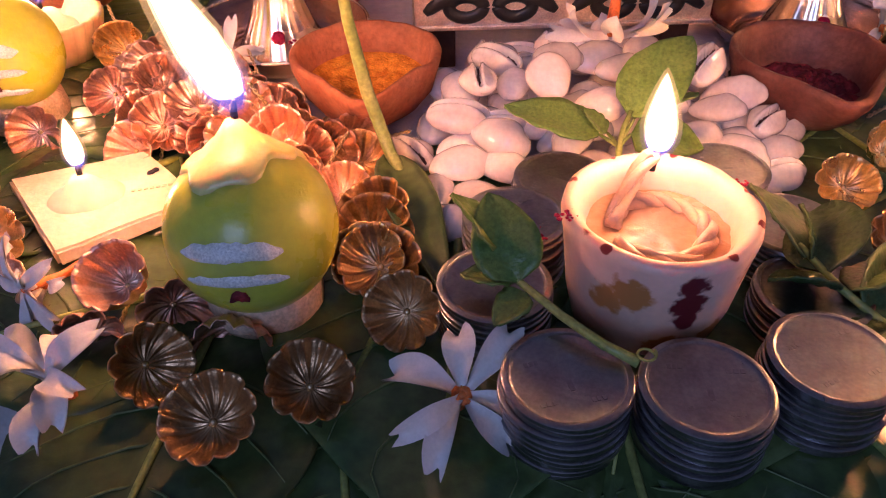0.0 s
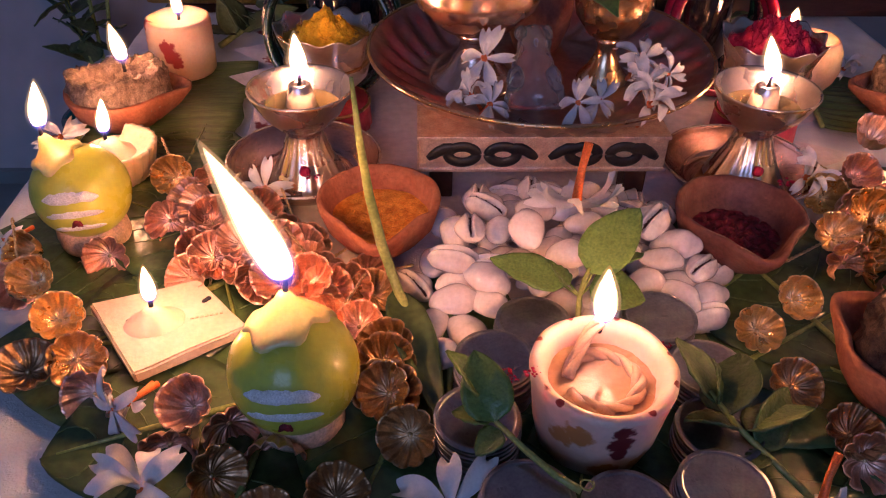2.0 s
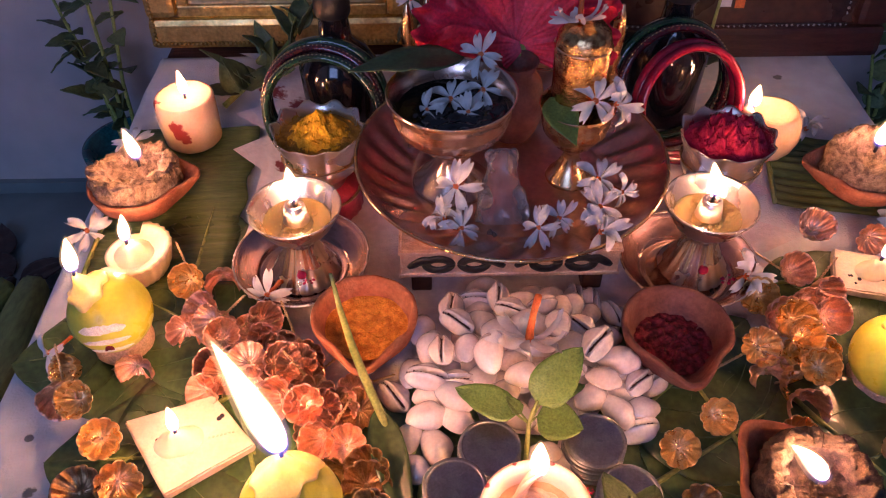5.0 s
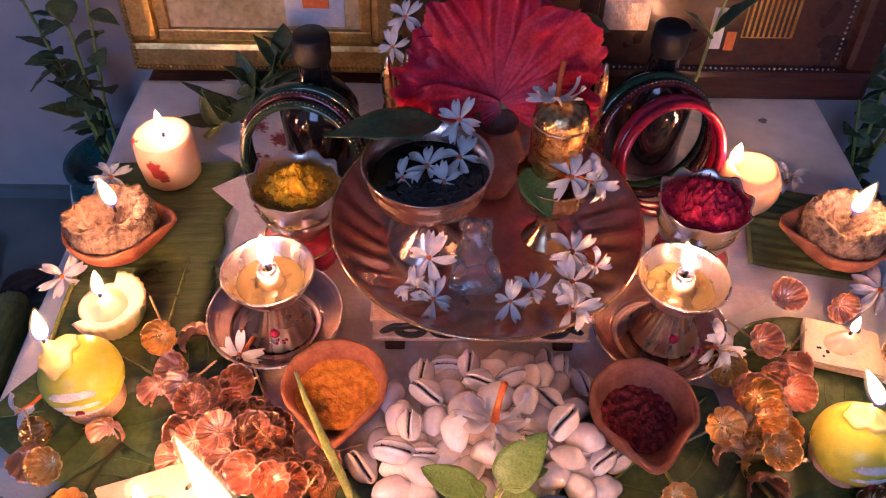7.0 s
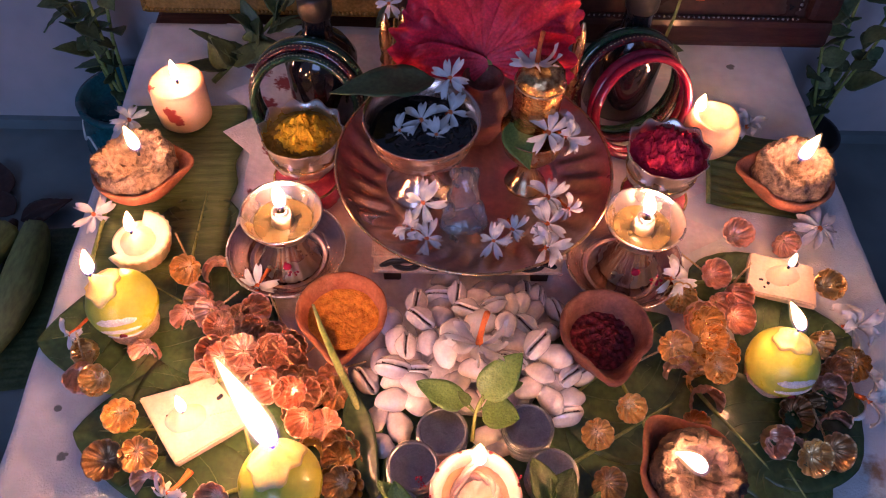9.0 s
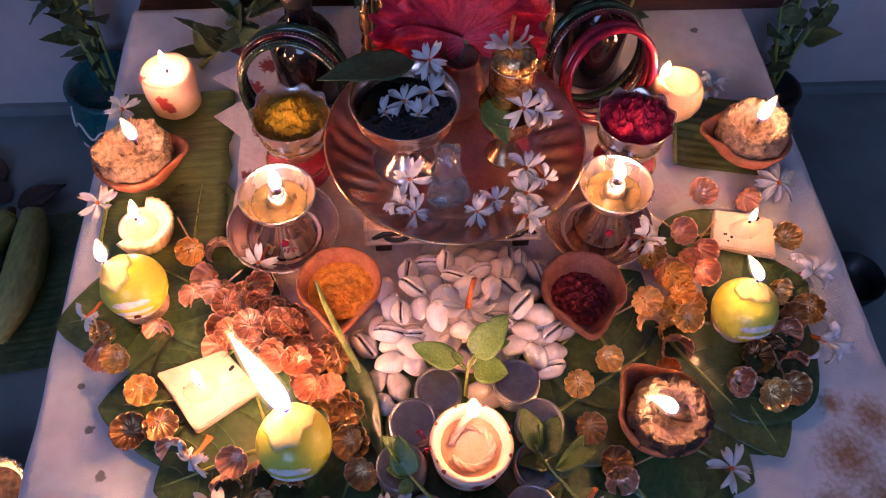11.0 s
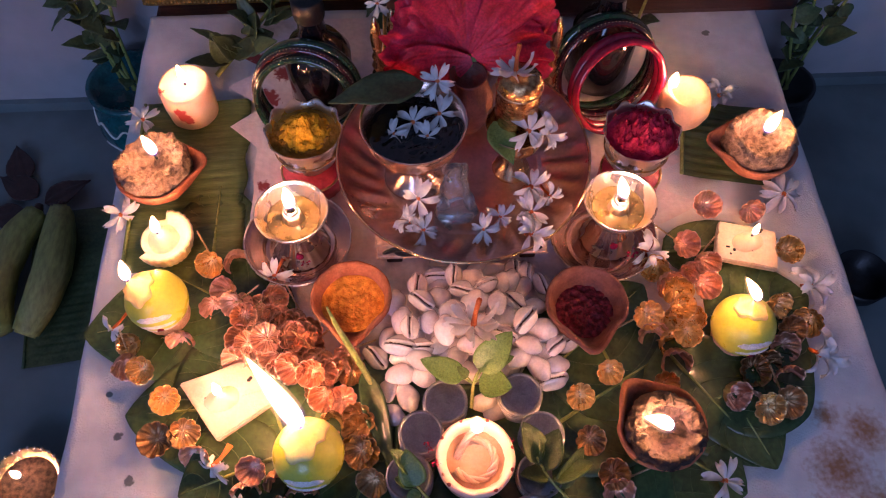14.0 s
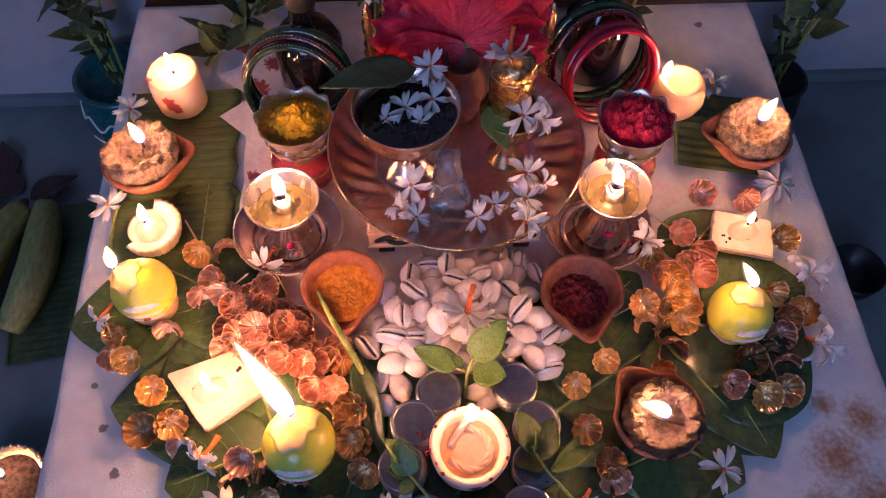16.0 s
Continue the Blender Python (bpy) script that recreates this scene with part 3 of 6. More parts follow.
# ---- brass lamps, saucers ----
def saucer(x, y, r=0.033):
    t = thing("saucer", "polished copper-brown brass saucer with stepped rings", "saucer", (x, y, 0.003), 0, "lamp saucers")
    k = r / 0.033
    prof = [(0, 0.0), (0.02, 0.0), (0.0225, 0.0006), (0.028, 0.005), (0.0326, 0.0105), (0.0334, 0.0112), (0.0334, 0.0118), (0.0322, 0.0116), (0.031, 0.0102), (0.0302, 0.0104), (0.0292, 0.0084), (0.0284, 0.0086), (0.0272, 0.0064),
            (0.0262, 0.0066), (0.025, 0.0044), (0.024, 0.0046), (0.0226, 0.0024), (0.021, 0.0016), (0.0195, 0.0022), (0.019, 0.0016), (0, 0.0016)]
    part("dish", lathe([(a * k, b) for a, b in prof], 72), COPPER_PLATE, t)
    part("rim", ring(0.0333 * k, 0.0006, 72, 6), BRASS, t, "bright rolled rim").location = (0, 0, 0.0116)
    return t


def brass_lamp(x, y, lean, h=0.0175):
    t = thing("brass_lamp", "shiny brass oil lamp with a flared cup and fluted foot", "oil lamp", (x, y, 0.0046), 0, "brass lamps")
    foot = [(0, 0.0), (0.0168, 0.0), (0.0172, 0.0012), (0.016, 0.003), (0.0128, 0.009), (0.0096, 0.016), (0.0078, 0.022), (0.0074, 0.0245), (0.0086, 0.026)]

    def flute(a, r, z, i):
        return (r * (1 + (0.024 if 2 <= i <= 6 else 0) * math.cos(a * 18)), z)
    part("foot", lathe(foot, 88, flute), BRASS, t)
    part("cup", lathe([(0.0086, 0.026), (0.0115, 0.0275), (0.0165, 0.033), (0.0205, 0.0405), (0.0214, 0.0425), (0.0219, 0.0434), (0.0216, 0.0442), (0.0208, 0.0438), (0.0196, 0.0412), (0.0158, 0.0345), (0.0105, 0.0298), (0, 0.0288)], 56), BRASS, t)
    part("oil", lathe([(0.0, 0.0292), (0.0105, 0.0302), (0.0152, 0.0346), (0.0158, 0.0354), (0.0154, 0.0356), (0, 0.0356)], 40), OIL, t, "clear golden lamp oil")
    part("wick_holder", lathe([(0.0075, 0.029), (0.0066, 0.034), (0.0055, 0.041), (0.0047, 0.0446), (0.004, 0.0452), (0.0026, 0.0452), (0.0022, 0.043)], 24), BRASS, t, "short brass wick tube")
    ob = part("dot", rough_up(lathe([(0, 0), (0.0024, 0.0002), (0.0018, 0.0008), (0, 0.001)], 14), 0.0005, 700), KUMKUM, t, "dab of red kumkum")
    ob.matrix_local = pose(0.0005, -0.0125, 0.0105, 62, 0, 0)
    burning(t, (0, 0, 0.0455), h, lean, 0.004, h * 0.185)
    return t


saucer(-0.09, 0.2415)
saucer(0.1015, 0.2365)
brass_lamp(-0.0885, 0.2405, (-0.05, 0.1))
brass_lamp(0.106, 0.2395, (-0.25, 0.1))


# ---- clay diyas ----
def spouted(amount, power=9.0, toward=-math.pi / 2):
    """The pinched lip of a clay lamp, towards the given angle."""
    def shape(a, r, z, i):
        d = (a - toward + math.pi) % (2 * math.pi) - math.pi
        k = math.exp(-d * d * power)
        grow = amount * k * min(1.0, max(0.0, z / 0.015))
        return r * (1 + grow - 0.05 * math.exp(-(abs(d) - 0.75) ** 2 * 12) * min(1.0, z / 0.015)), z - 0.0015 * k * (z > 0.012)
    return shape


def clay_lamp(name, label, x, y, r, turn, h=0.022, group="", spout=0.32, z=0.004, clay=TERRA):
    t = thing(name, label, "clay lamp", (x, y, z), turn + 90, group)
    k = r / 0.024
    prof = [(0, 0.0), (0.012 * k, 0.0), (0.0165 * k, 0.003), (0.0215 * k, h * 0.45), (0.024 * k, h * 0.85), (0.0243 * k, h * 0.97), (0.0236 * k, h), (0.0224 * k, h * 0.99),
            (0.0212 * k, h * 0.9), (0.0188 * k, h * 0.5), (0.0135 * k, 0.0055), (0, 0.0045)]
    bm = rough_up(lathe(prof, 64, spouted(spout)), 0.0005, 160)
    part("bowl", bm, clay, t)
    return t


def powder(parent, name, r, z, height, mat, label, seed=0.0, spread=2.0, lumps=0.0012):
    bm = bmesh.new()
    n, m = 26, 72
    centre = bm.verts.new((0, 0, z + height))
    rows = []
    for j in range(1, n + 1):
        q = j / n
        row = []
        for k in range(m):
            a = 2 * math.pi * k / m
            x, y = r * q * math.cos(a), r * q * math.sin(a)
            zz = z + height * max(0, 1 - q ** spread) + (lumps * noise.noise(Vector((x * 260 + seed, y * 260, seed))) + lumps * 0.6 * noise.noise(Vector((x * 700 + seed, y * 700, seed)))) * (1 - q ** 8)
            row.append(bm.verts.new((x, y, zz)))
        rows.append(row)
    for k in range(m):
        bm.faces.new((centre, rows[0][k], rows[0][(k + 1) % m]))
    for a, b in zip(rows, rows[1:]):
        for k in range(m):
            bm.faces.new((a[k], b[k], b[(k + 1) % m], a[(k + 1) % m]))
    return part(name, bm, mat, parent, label)


d = clay_lamp("clay_lamp", "terracotta diya filled with orange turmeric paste", -0.055, 0.195, 0.0235, -90, 0.021, "clay lamps")
powder(d, "turmeric", 0.0192, 0.0118, -0.004, TURMERIC_PASTE, "orange turmeric paste coating the bowl", 3.0, 1.5, 0.0013)
d = clay_lamp("clay_lamp", "dark terracotta diya filled with dark red kumkum", 0.0825, 0.1855, 0.024, -88, 0.021, "clay lamps", clay=TERRA_DARK)
powder(d, "kumkum", 0.0178, 0.0085, 0.001, KUMKUM_DARK, "dark red crumbly kumkum", 8.0, 2.0, 0.0034)


def dung_cup(parent, r, h, z, mat, tilt=(0, 0), seed=0.0):
    prof = [(0, 0), (r * 0.86, 0), (r * 0.98, h * 0.3), (r, h * 0.75), (r * 0.93, h), (r * 0.8, h * 1.02), (r * 0.66, h * 0.95), (r * 0.56, h * 0.6), (r * 0.3, h * 0.45), (0, h * 0.42)]
    fine = []
    for (a, b), (c, e) in zip(prof, prof[1:]):
        fine += [(a + (c - a) * q / 3, b + (e - b) * q / 3) for q in range(3)]
    fine.append(prof[-1])
    bm = lathe([(max(a, 0), b) for a, b in fine], 96)
    for v in bm.verts:
        v.co += Vector(noise.noise_vector(v.co * 150 + Vector((seed, seed, 0)))) * 0.0024 + Vector(noise.noise_vector(v.co * 420)) * 0.0018 + Vector(noise.noise_vector(v.co * 1100)) * 0.0007
    for v in bm.verts:
        if v.co.z > h * 0.55:
            a = math.atan2(v.co.y, v.co.x)
            v.co.z += (v.co.z / h - 0.55) * (0.006 * noise.noise(Vector((math.cos(a) * 2 + seed, math.sin(a) * 2, seed))) + 0.004 * noise.noise(Vector((math.cos(a) * 7, math.sin(a) * 7, seed))))
    ob = part("dung_cup", bm, mat, parent, "coarse brown dried dung cup")
    ob.matrix_local = pose(0, 0, z, tilt[0], tilt[1], 0)
    return ob


d = clay_lamp("clay_lamp", "terracotta diya holding a burning dried dung cup", -0.184, 0.294, 0.0255, 12, 0.019, "dung lamps", 0.3)
dung_cup(d, 0.0232, 0.021, 0.0055, DUNG, (0, 6), 2.0)
burning(d, (0.001, -0.004, 0.0275), 0.019, (0.0, 0.1), 0.004)
d = clay_lamp("clay_lamp", "terracotta diya holding a smoking dried dung cup", 0.2125, 0.297, 0.0255, 168, 0.018, "dung lamps", 0.3)
dung_cup(d, 0.022, 0.024, 0.0055, DUNG, (3, 0), 5.0)
burning(d, (0.0, 0.0, 0.029), 0.021, (0.0, 0.1), 0.004)
d = clay_lamp("clay_lamp", "terracotta diya with a charred dung cup and open flame", 0.1125, 0.111, 0.024, 120, 0.022, "dung lamps", 0.25)
dung_cup(d, 0.0195, 0.03, 0.0065, DUNG_DARK, (-10, 8), 9.0)
burning(d, (0.0, 0.003, 0.0265), 0.0275, (0.66, -0.27), 0.004, 0.0036)


# ---- candles ----
candle = thing("candle", "peach wax cup candle with brown and dark red smears", "candle", (0.0112, 0.0965, 0.004), 0, "candles")
prof = [(0, 0), (0.0145, 0), (0.016, 0.0012), (0.0182, 0.01), (0.0198, 0.022), (0.0206, 0.028), (0.0203, 0.0298), (0.0192, 0.0305), (0.0178, 0.0298), (0.0162, 0.027), (0.0148, 0.0225), (0.0135, 0.021), (0, 0.0205)]
part("body", rough_up(lathe(prof, 56), 0.0005, 110), WAX_PINK, candle)
part("wax_pool", rough_up(lathe([(0.0152, 0.0236), (0.011, 0.0243), (0.006, 0.0234), (0, 0.0238)], 40), 0.0008, 260), POOL, candle, "glossy pool of melted wax")
way = [(0.0105 * math.cos(0.16 * k + 3.6) * (1.05 - 0.004 * k), 0.0105 * math.sin(0.16 * k + 3.6) * (1.05 - 0.004 * k), 0.0236 + 0.0005 * math.sin(k * 0.5)) for k in range(34)]
rise = [(-0.0098, 0.0005, 0.0245), (-0.0088, 0.0025, 0.0255), (-0.0072, 0.005, 0.0272), (-0.005, 0.0078, 0.0298), (-0.0025, 0.0105, 0.0322), (-0.0005, 0.0122, 0.0338), (0.0005, 0.0126, 0.0345)]
for path, turns, thick in ((way, 0.62, 0.00135), (rise, 0.9, 0.0012)):
    bm = bmesh.new()
    for strand in (0.0, 2.09, 4.19):  # three strands twisted about one line
        pts = []
        for k, q in enumerate(path):
            a, b = Vector(path[max(k - 1, 0)]), Vector(path[min(k + 1, len(path) - 1)])
            d = (b - a).normalized()
            u = d.cross(Vector((0.1, 0.2, 1))).normalized()
            w = d.cross(u)
            g = turns * k + strand
            pts.append(tuple(Vector(q) + (u * math.cos(g) + w * math.sin(g)) * thick * 0.8))
        tube(pts, thick, 7, bm)
    part("cotton_rope", bm, ROPE, candle, "twisted cotton rope soaked in wax")
burning(candle, (0.0008, 0.0125, 0.0325), 0.0185, (-0.04, 0.05), 0.003, 0.0031)

candle = thing("candle", "short peach pillar candle with red smears", "candle", (-0.1695, 0.354, 0.004), 0, "candles")
prof = [(0, 0), (0.0152, 0), (0.0165, 0.0015), (0.0174, 0.014), (0.0174, 0.0285), (0.0167, 0.0305), (0.0152, 0.0305), (0.013, 0.0292), (0, 0.0288)]
part("body", rough_up(lathe(prof, 48), 0.0006, 90), WAX_BACK, candle)
burning(candle, (0.001, 0.0, 0.029), 0.0155, (-0.06, 0.05), 0.0045)

candle = thing("candle", "round hollowed peach wax candle melting at one side", "candle", (0.171, 0.3355, 0.003), 0, "candles")
prof = [(0, 0), (0.0125, 0), (0.0165, 0.006), (0.018, 0.014), (0.0172, 0.023), (0.0145, 0.0285), (0.0122, 0.029), (0.0105, 0.024), (0.008, 0.018), (0, 0.017)]
part("body", rough_up(lathe(prof, 48), 0.0012, 80), WAX_PEACH, candle)
burning(candle, (-0.0115, 0.004, 0.027), 0.014, (0.0, 0.0), 0.003, 0.0031)


def ball_piece(r, a0, a1, z0, z1, lift, n=26, m=5):
    """A band of paste on a ball, between two angles and two heights, ragged at the ends."""
    bm = bmesh.new()
    rows = []
    for i in range(n + 1):
        u = i / n
        a = a0 + (a1 - a0) * u
        mid = (z0 + z1) / 2 + 0.0012 * math.sin(u * 3.0) + 0.0004 * noise.noise(Vector((u * 6, z0 * 900, 0)))
        half = (z1 - z0) / 2 * min(1, 6 * u + 0.15, 6 * (1 - u) + 0.15) * (1 + 0.3 * noise.noise(Vector((u * 9, z0 * 700, 4))))
        row = []
        for j in range(m + 1):
            z = mid + half * (2 * j / m - 1)
            rr = r + lift * (1 if 0 < j < m else -0.6)
            q = math.sqrt(max(rr * rr - z * z, 1e-9))
            row.append(bm.verts.new((q * math.cos(a), q * math.sin(a), z)))
        rows.append(row)
    for a, b in zip(rows, rows[1:]):
        for j in range(m):
            bm.faces.new((a[j], b[j], b[j + 1], a[j + 1]))
    return bm


def lime_candle(x, y, label, lean, flame_h, face=-95, r=0.0185, wick_at=(0, 0), stripes=3, dot=True, lz=0.026, turn=0, flame_r=None, cap=(1.0, 1.0)):
    t = thing("lime_candle", label, "lime candle", (x, y, 0.004), turn, "lime candles")
    c = lz - 0.004
    part("dough_base", rough_up(lathe([(0, 0), (0.0125, 0), (0.0135, 0.003), (0.0128, 0.008), (0.010, 0.0115), (0, 0.011)], 36), 0.0012, 150), DOUGH, t, "lump of pale dough as a stand")
    bm = bmesh.new()
    bmesh.ops.create_uvsphere(bm, u_segments=40, v_segments=26, radius=r)
    for v in bm.verts:
        v.co *= 1 + 0.012 * noise.noise(v.co * 90)
        v.co.z += c
    part("lime", bm, LIME, t, "yellow-green lime")
    bm = bmesh.new()
    rows = []
    for q, lift in ((0.0122, -0.0008), (0.0126, 0.0006), (0.0119, 0.0013), (0.0104, 0.0012), (0.0085, 0.0011), (0.0062, 0.0017), (0.0044, 0.0024), (0.003, 0.0036), (0.0018, 0.005), (0.0004, 0.0053)):
        row = []
        for k in range(48):
            a = 2 * math.pi * k / 48
            edge = (q / 0.0126) ** 2
            p = q * cap[0] * (1 + edge * (0.1 * math.sin(a * 2 + x * 90) + 0.08 * math.sin(a * 3 + y * 60) + 0.07 * math.sin(a * 7 + x * 40)))
            row.append(bm.verts.new((p * math.cos(a), p * math.sin(a), c + math.sqrt(r * r - p * p) + lift * (cap[1] if lift > 0 else 1.0) + 0.0008 * noise.noise(Vector((p * math.cos(a) * 330, p * math.sin(a) * 330, x * 50))))))
        rows.append(row)
    for lower, upper in zip(rows, rows[1:]):
        for k in range(48):
            bm.faces.new((lower[k], lower[(k + 1) % 48], upper[(k + 1) % 48], upper[k]))
    bm.faces.new(rows[-1])
    ob = part("wax_cap", bm, WAX_YELLOW, t, "ragged cap of melted yellow wax")
    lean_x, lean_y = math.asin(wick_at[0] / r), math.asin(wick_at[1] / r)
    tip = Matrix.Rotation(-lean_y, 4, "X") @ Matrix.Rotation(lean_x, 4, "Y")
    ob.matrix_local = Matrix.Translation((0, 0, c)) @ tip @ Matrix.Translation((0, 0, -c))
    mid = math.radians(face)
    for s in range(stripes):
        z = (0.0058 - 0.0064 * s)
        ob = part("stripe", ball_piece(r, mid - 0.62 + 0.05 * s, mid + 0.58, z - (0.0023 if s == 0 else 0.0015), z + (0.002 if s == 0 else 0.0014), 0.0005), PASTE, t, "smeared white paste stripe")
        ob.location = (0, 0, c)
    if dot:
        ob = part("dot", ball_piece(r, mid - 0.1, mid + 0.12, -0.0062, -0.0028, 0.0009, 8, 4), KUMKUM_DARK, t, "dark red kumkum dot")
        ob.location = (0, 0, c)
    top = tip @ Vector((0, 0, r + 0.005 * cap[1] - 0.0005))
    burning(t, (top.x, top.y, c + top.z), flame_h, lean, 0.005, flame_r)
    return t


lime_candle(-0.167, 0.196, "green lime candle with white stripes and a red dot", (0.12, 0.1), 0.0175, -80, 0.0178, (-0.0065, 0.001), 3, True, 0.027, cap=(0.82, 1.35))
lime_candle(-0.0755, 0.1035, "large green lime candle burning with a tall flame", (-0.86, 1.0), 0.0265, -92, 0.0187, (-0.001, 0.006), 2, True, 0.0265, flame_r=0.0047)
lime_candle(0.17, 0.167, "green lime candle with smeared white stripes", (-0.6, 0.2), 0.0185, -85, 0.0178, (-0.001, 0.003), 2, True, 0.0245, cap=(0.66, 1.3))


def slab_candle(label, corners, z, flame_h, wick_uv):
    (ax, ay), (bx, by), (cx, cy), (dx, dy) = corners
    mx, my = (ax + bx + cx + dx) / 4, (ay + by + cy + dy) / 4
    t = thing("slab_candle", label, "slab candle", (mx, my, z), 0, "slab candles")
    bm = bmesh.new()
    low = [bm.verts.new((px - mx, py - my, 0)) for px, py in corners]
    top = [bm.verts.new((px - mx, py - my, 0.0048)) for px, py in corners]
    bm.faces.new(low)
    bm.faces.new(top[::-1])
    for k in range(4):
        bm.faces.new((low[k], top[k], top[(k + 1) % 4], low[(k + 1) % 4]))
    bmesh.ops.recalc_face_normals(bm, faces=bm.faces)
    bmesh.ops.bevel(bm, geom=list(bm.edges), offset=0.0008, segments=2, affect="EDGES")
    bmesh.ops.subdivide_edges(bm, edges=list(bm.edges), cuts=5, use_grid_fill=True)
    rough_up(bm, 0.0005, 120)
    part("slab", bm, CARD, t, smooth=False)
    wx, wy = wick_uv
    ob = part("wax_blob", rough_up(lathe([(0.0088, 0.0044), (0.0075, 0.0062), (0.005, 0.0074), (0.003, 0.0105), (0.0015, 0.0118), (0, 0.0118)], 30, lambda a, r, zz, i: (r * (1 + 0.18 * math.sin(a * 2 + 1)), zz)), 0.0006, 200), WAX, t, "lump of melted wax")
    ob.location = (wx, wy, 0)
    rnd = random.Random(4)
    for k in range(7):
        q = part("speck", rough_up(lathe([(0.0007 + 0.0005 * rnd.random(), 0), (0, 0.0005)], 8), 0.0003, 900), WICK, t, "soot speck")
        q.location = (rnd.uniform(-0.015, 0.017), rnd.uniform(-0.012, 0.015), 0.0049)
    burning(t, (wx, wy, 0.0118), flame_h, (0.0, 0.1), 0.004)
    return t


def slab_marks(t, x, y, turn):
    """A faint row of small bars where the slab bears writing."""
    bm = bmesh.new()
    for k in range(7):
        block(k * 0.0016, 0, 0, k * 0.0016 + 0.0011, 0.0009, 0.0002, bm=bm)
    ob = tagged(part("faint_marks", bm, DOUGH, t, "faint brown row of small bars", smooth=False), kind="stuff")
    ob.matrix_local = pose(x, y, 0.0052, 0, 0, turn)


big_slab = slab_candle("square cream wax slab with a burning wick", [(-0.154, 0.151), (-0.119, 0.163), (-0.097, 0.139), (-0.129, 0.117)], 0.0055, 0.0135, (-0.0035, -0.002))
slab_marks(big_slab, 0.008, -0.001, 14)
slab_candle("small square cream wax slab candle on a leaf", [(0.178, 0.246), (0.213, 0.236), (0.207, 0.209), (0.169, 0.219)], 0.0055, 0.0105, (0.001, 0.002))

shell = thing("shell_candle", "ribbed cream shell-shaped wax candle", "candle", (-0.1735, 0.244, 0.004), -20, "candles")


def ribbed(a, r, z, i):
    d = abs((a + math.pi) % (2 * math.pi) - math.pi)
    edge = 1.0 if d < 1.9 else 0.72
    return r * edge * (1 + 0.025 * math.cos(a * 26) * (1 <= i <= 5) * (d < 1.9)), z + (0.003 if d < 1.9 else 0) * (3 <= i <= 6)


part("body", lathe([(0, 0), (0.0135, 0), (0.0165, 0.005), (0.0188, 0.011), (0.019, 0.0125), (0.0172, 0.0125), (0.0158, 0.0116), (0.012, 0.0108), (0, 0.0108)], 104, ribbed), WAX, shell)
part("wax_blob", rough_up(lathe([(0.0105, 0.0105), (0.0085, 0.0122), (0.006, 0.0135), (0.004, 0.0168), (0, 0.018)], 28), 0.0012, 160), WAX, shell, "cream melted wax mound")
burning(shell, (-0.002, 0.0, 0.0175), 0.016, (0.1, 0.1), 0.0045)

# ---- coins ----
COIN = lathe([(0, 0), (0.0118, 0), (0.0124, 0.0003), (0.0124, 0.0012), (0.0119, 0.00152), (0.0111, 0.00152), (0.0108, 0.00128), (0.0102, 0.00122), (0, 0.00124)], 48)
coin_mesh = bpy.data.meshes.new("coin")
COIN.to_mesh(coin_mesh)
COIN.free()
coin_mesh.materials.append(STEEL)
for p in coin_mesh.polygons:
    p.use_smooth = True
coin_mesh.set_sharp_from_angle(angle=radians(35))


def coin_stack(x, y, n, turn, z=0.004, marks=True, seed=0):
    t = thing("coin_stack", "stack of worn steel rupee coins", "coins", (x, y, z), turn, "coin stacks")
    rnd = random.Random(seed)
    for k in range(n):
        c = new("coin", coin_mesh)
        c.parent = t
        c.matrix_local = pose(rnd.uniform(-0.0005, 0.0005), rnd.uniform(-0.0005, 0.0005), k * 0.00154, rnd.uniform(-0.6, 0.6), rnd.uniform(-0.6, 0.6), rnd.uniform(0, 360))
    if marks:
        cu = bpy.data.curves.new("numeral", "FONT")
        cu.body, cu.size, cu.extrude, cu.align_x, cu.align_y = "1", 0.0105, 0.00005, "CENTER", "CENTER"
        cu.materials.append(STEEL)
        ob = new("numeral_source", cu)
        bpy.context.view_layer.update()
        me = bpy.data.meshes.new_from_object(ob.evaluated_get(bpy.context.evaluated_depsgraph_get()))
        bpy.data.objects.remove(ob)
        num = new("numeral", me)
        num.parent = t
        num.location = (0, 0, n * 0.00154 - 0.00033)
        bm = bmesh.new()
        for a, l in ((0.6, 0.004), (2.4, 0.003), (3.9, 0.0035), (5.3, 0.003)):
            px, py = 0.0072 * math.cos(a), 0.0072 * math.sin(a)
            for k in range(3):
                block(px - l / 2 + k * l / 3, py - 0.0005, -0.00005, px - l / 2 + (k + 0.7) * l / 3, py + 0.0005, 0.00012, bm=bm)
        relief = tagged(part("relief", bm, STEEL, t, smooth=False), kind="stuff")
        relief.location = (0, 0, n * 0.00154 - 0.00038)
    return t


coin_stack(-0.0125, 0.064, 10, 12, seed=1)
coin_stack(0.013, 0.0605, 10, -5, seed=2)
coin_stack(0.039, 0.067, 10, 20, seed=3)
coin_stack(-0.0165, 0.114, 10, 30, seed=4)
coin_stack(-0.003, 0.1315, 9, 60, seed=5)
coin_stack(-0.0235, 0.091, 10, 10, seed=6)
coin_stack(0.039, 0.134, 9, 80, seed=7)
coin_stack(0.0495, 0.1115, 8, 10, seed=8)
coin_stack(0.046, 0.09, 7, 0, seed=9)


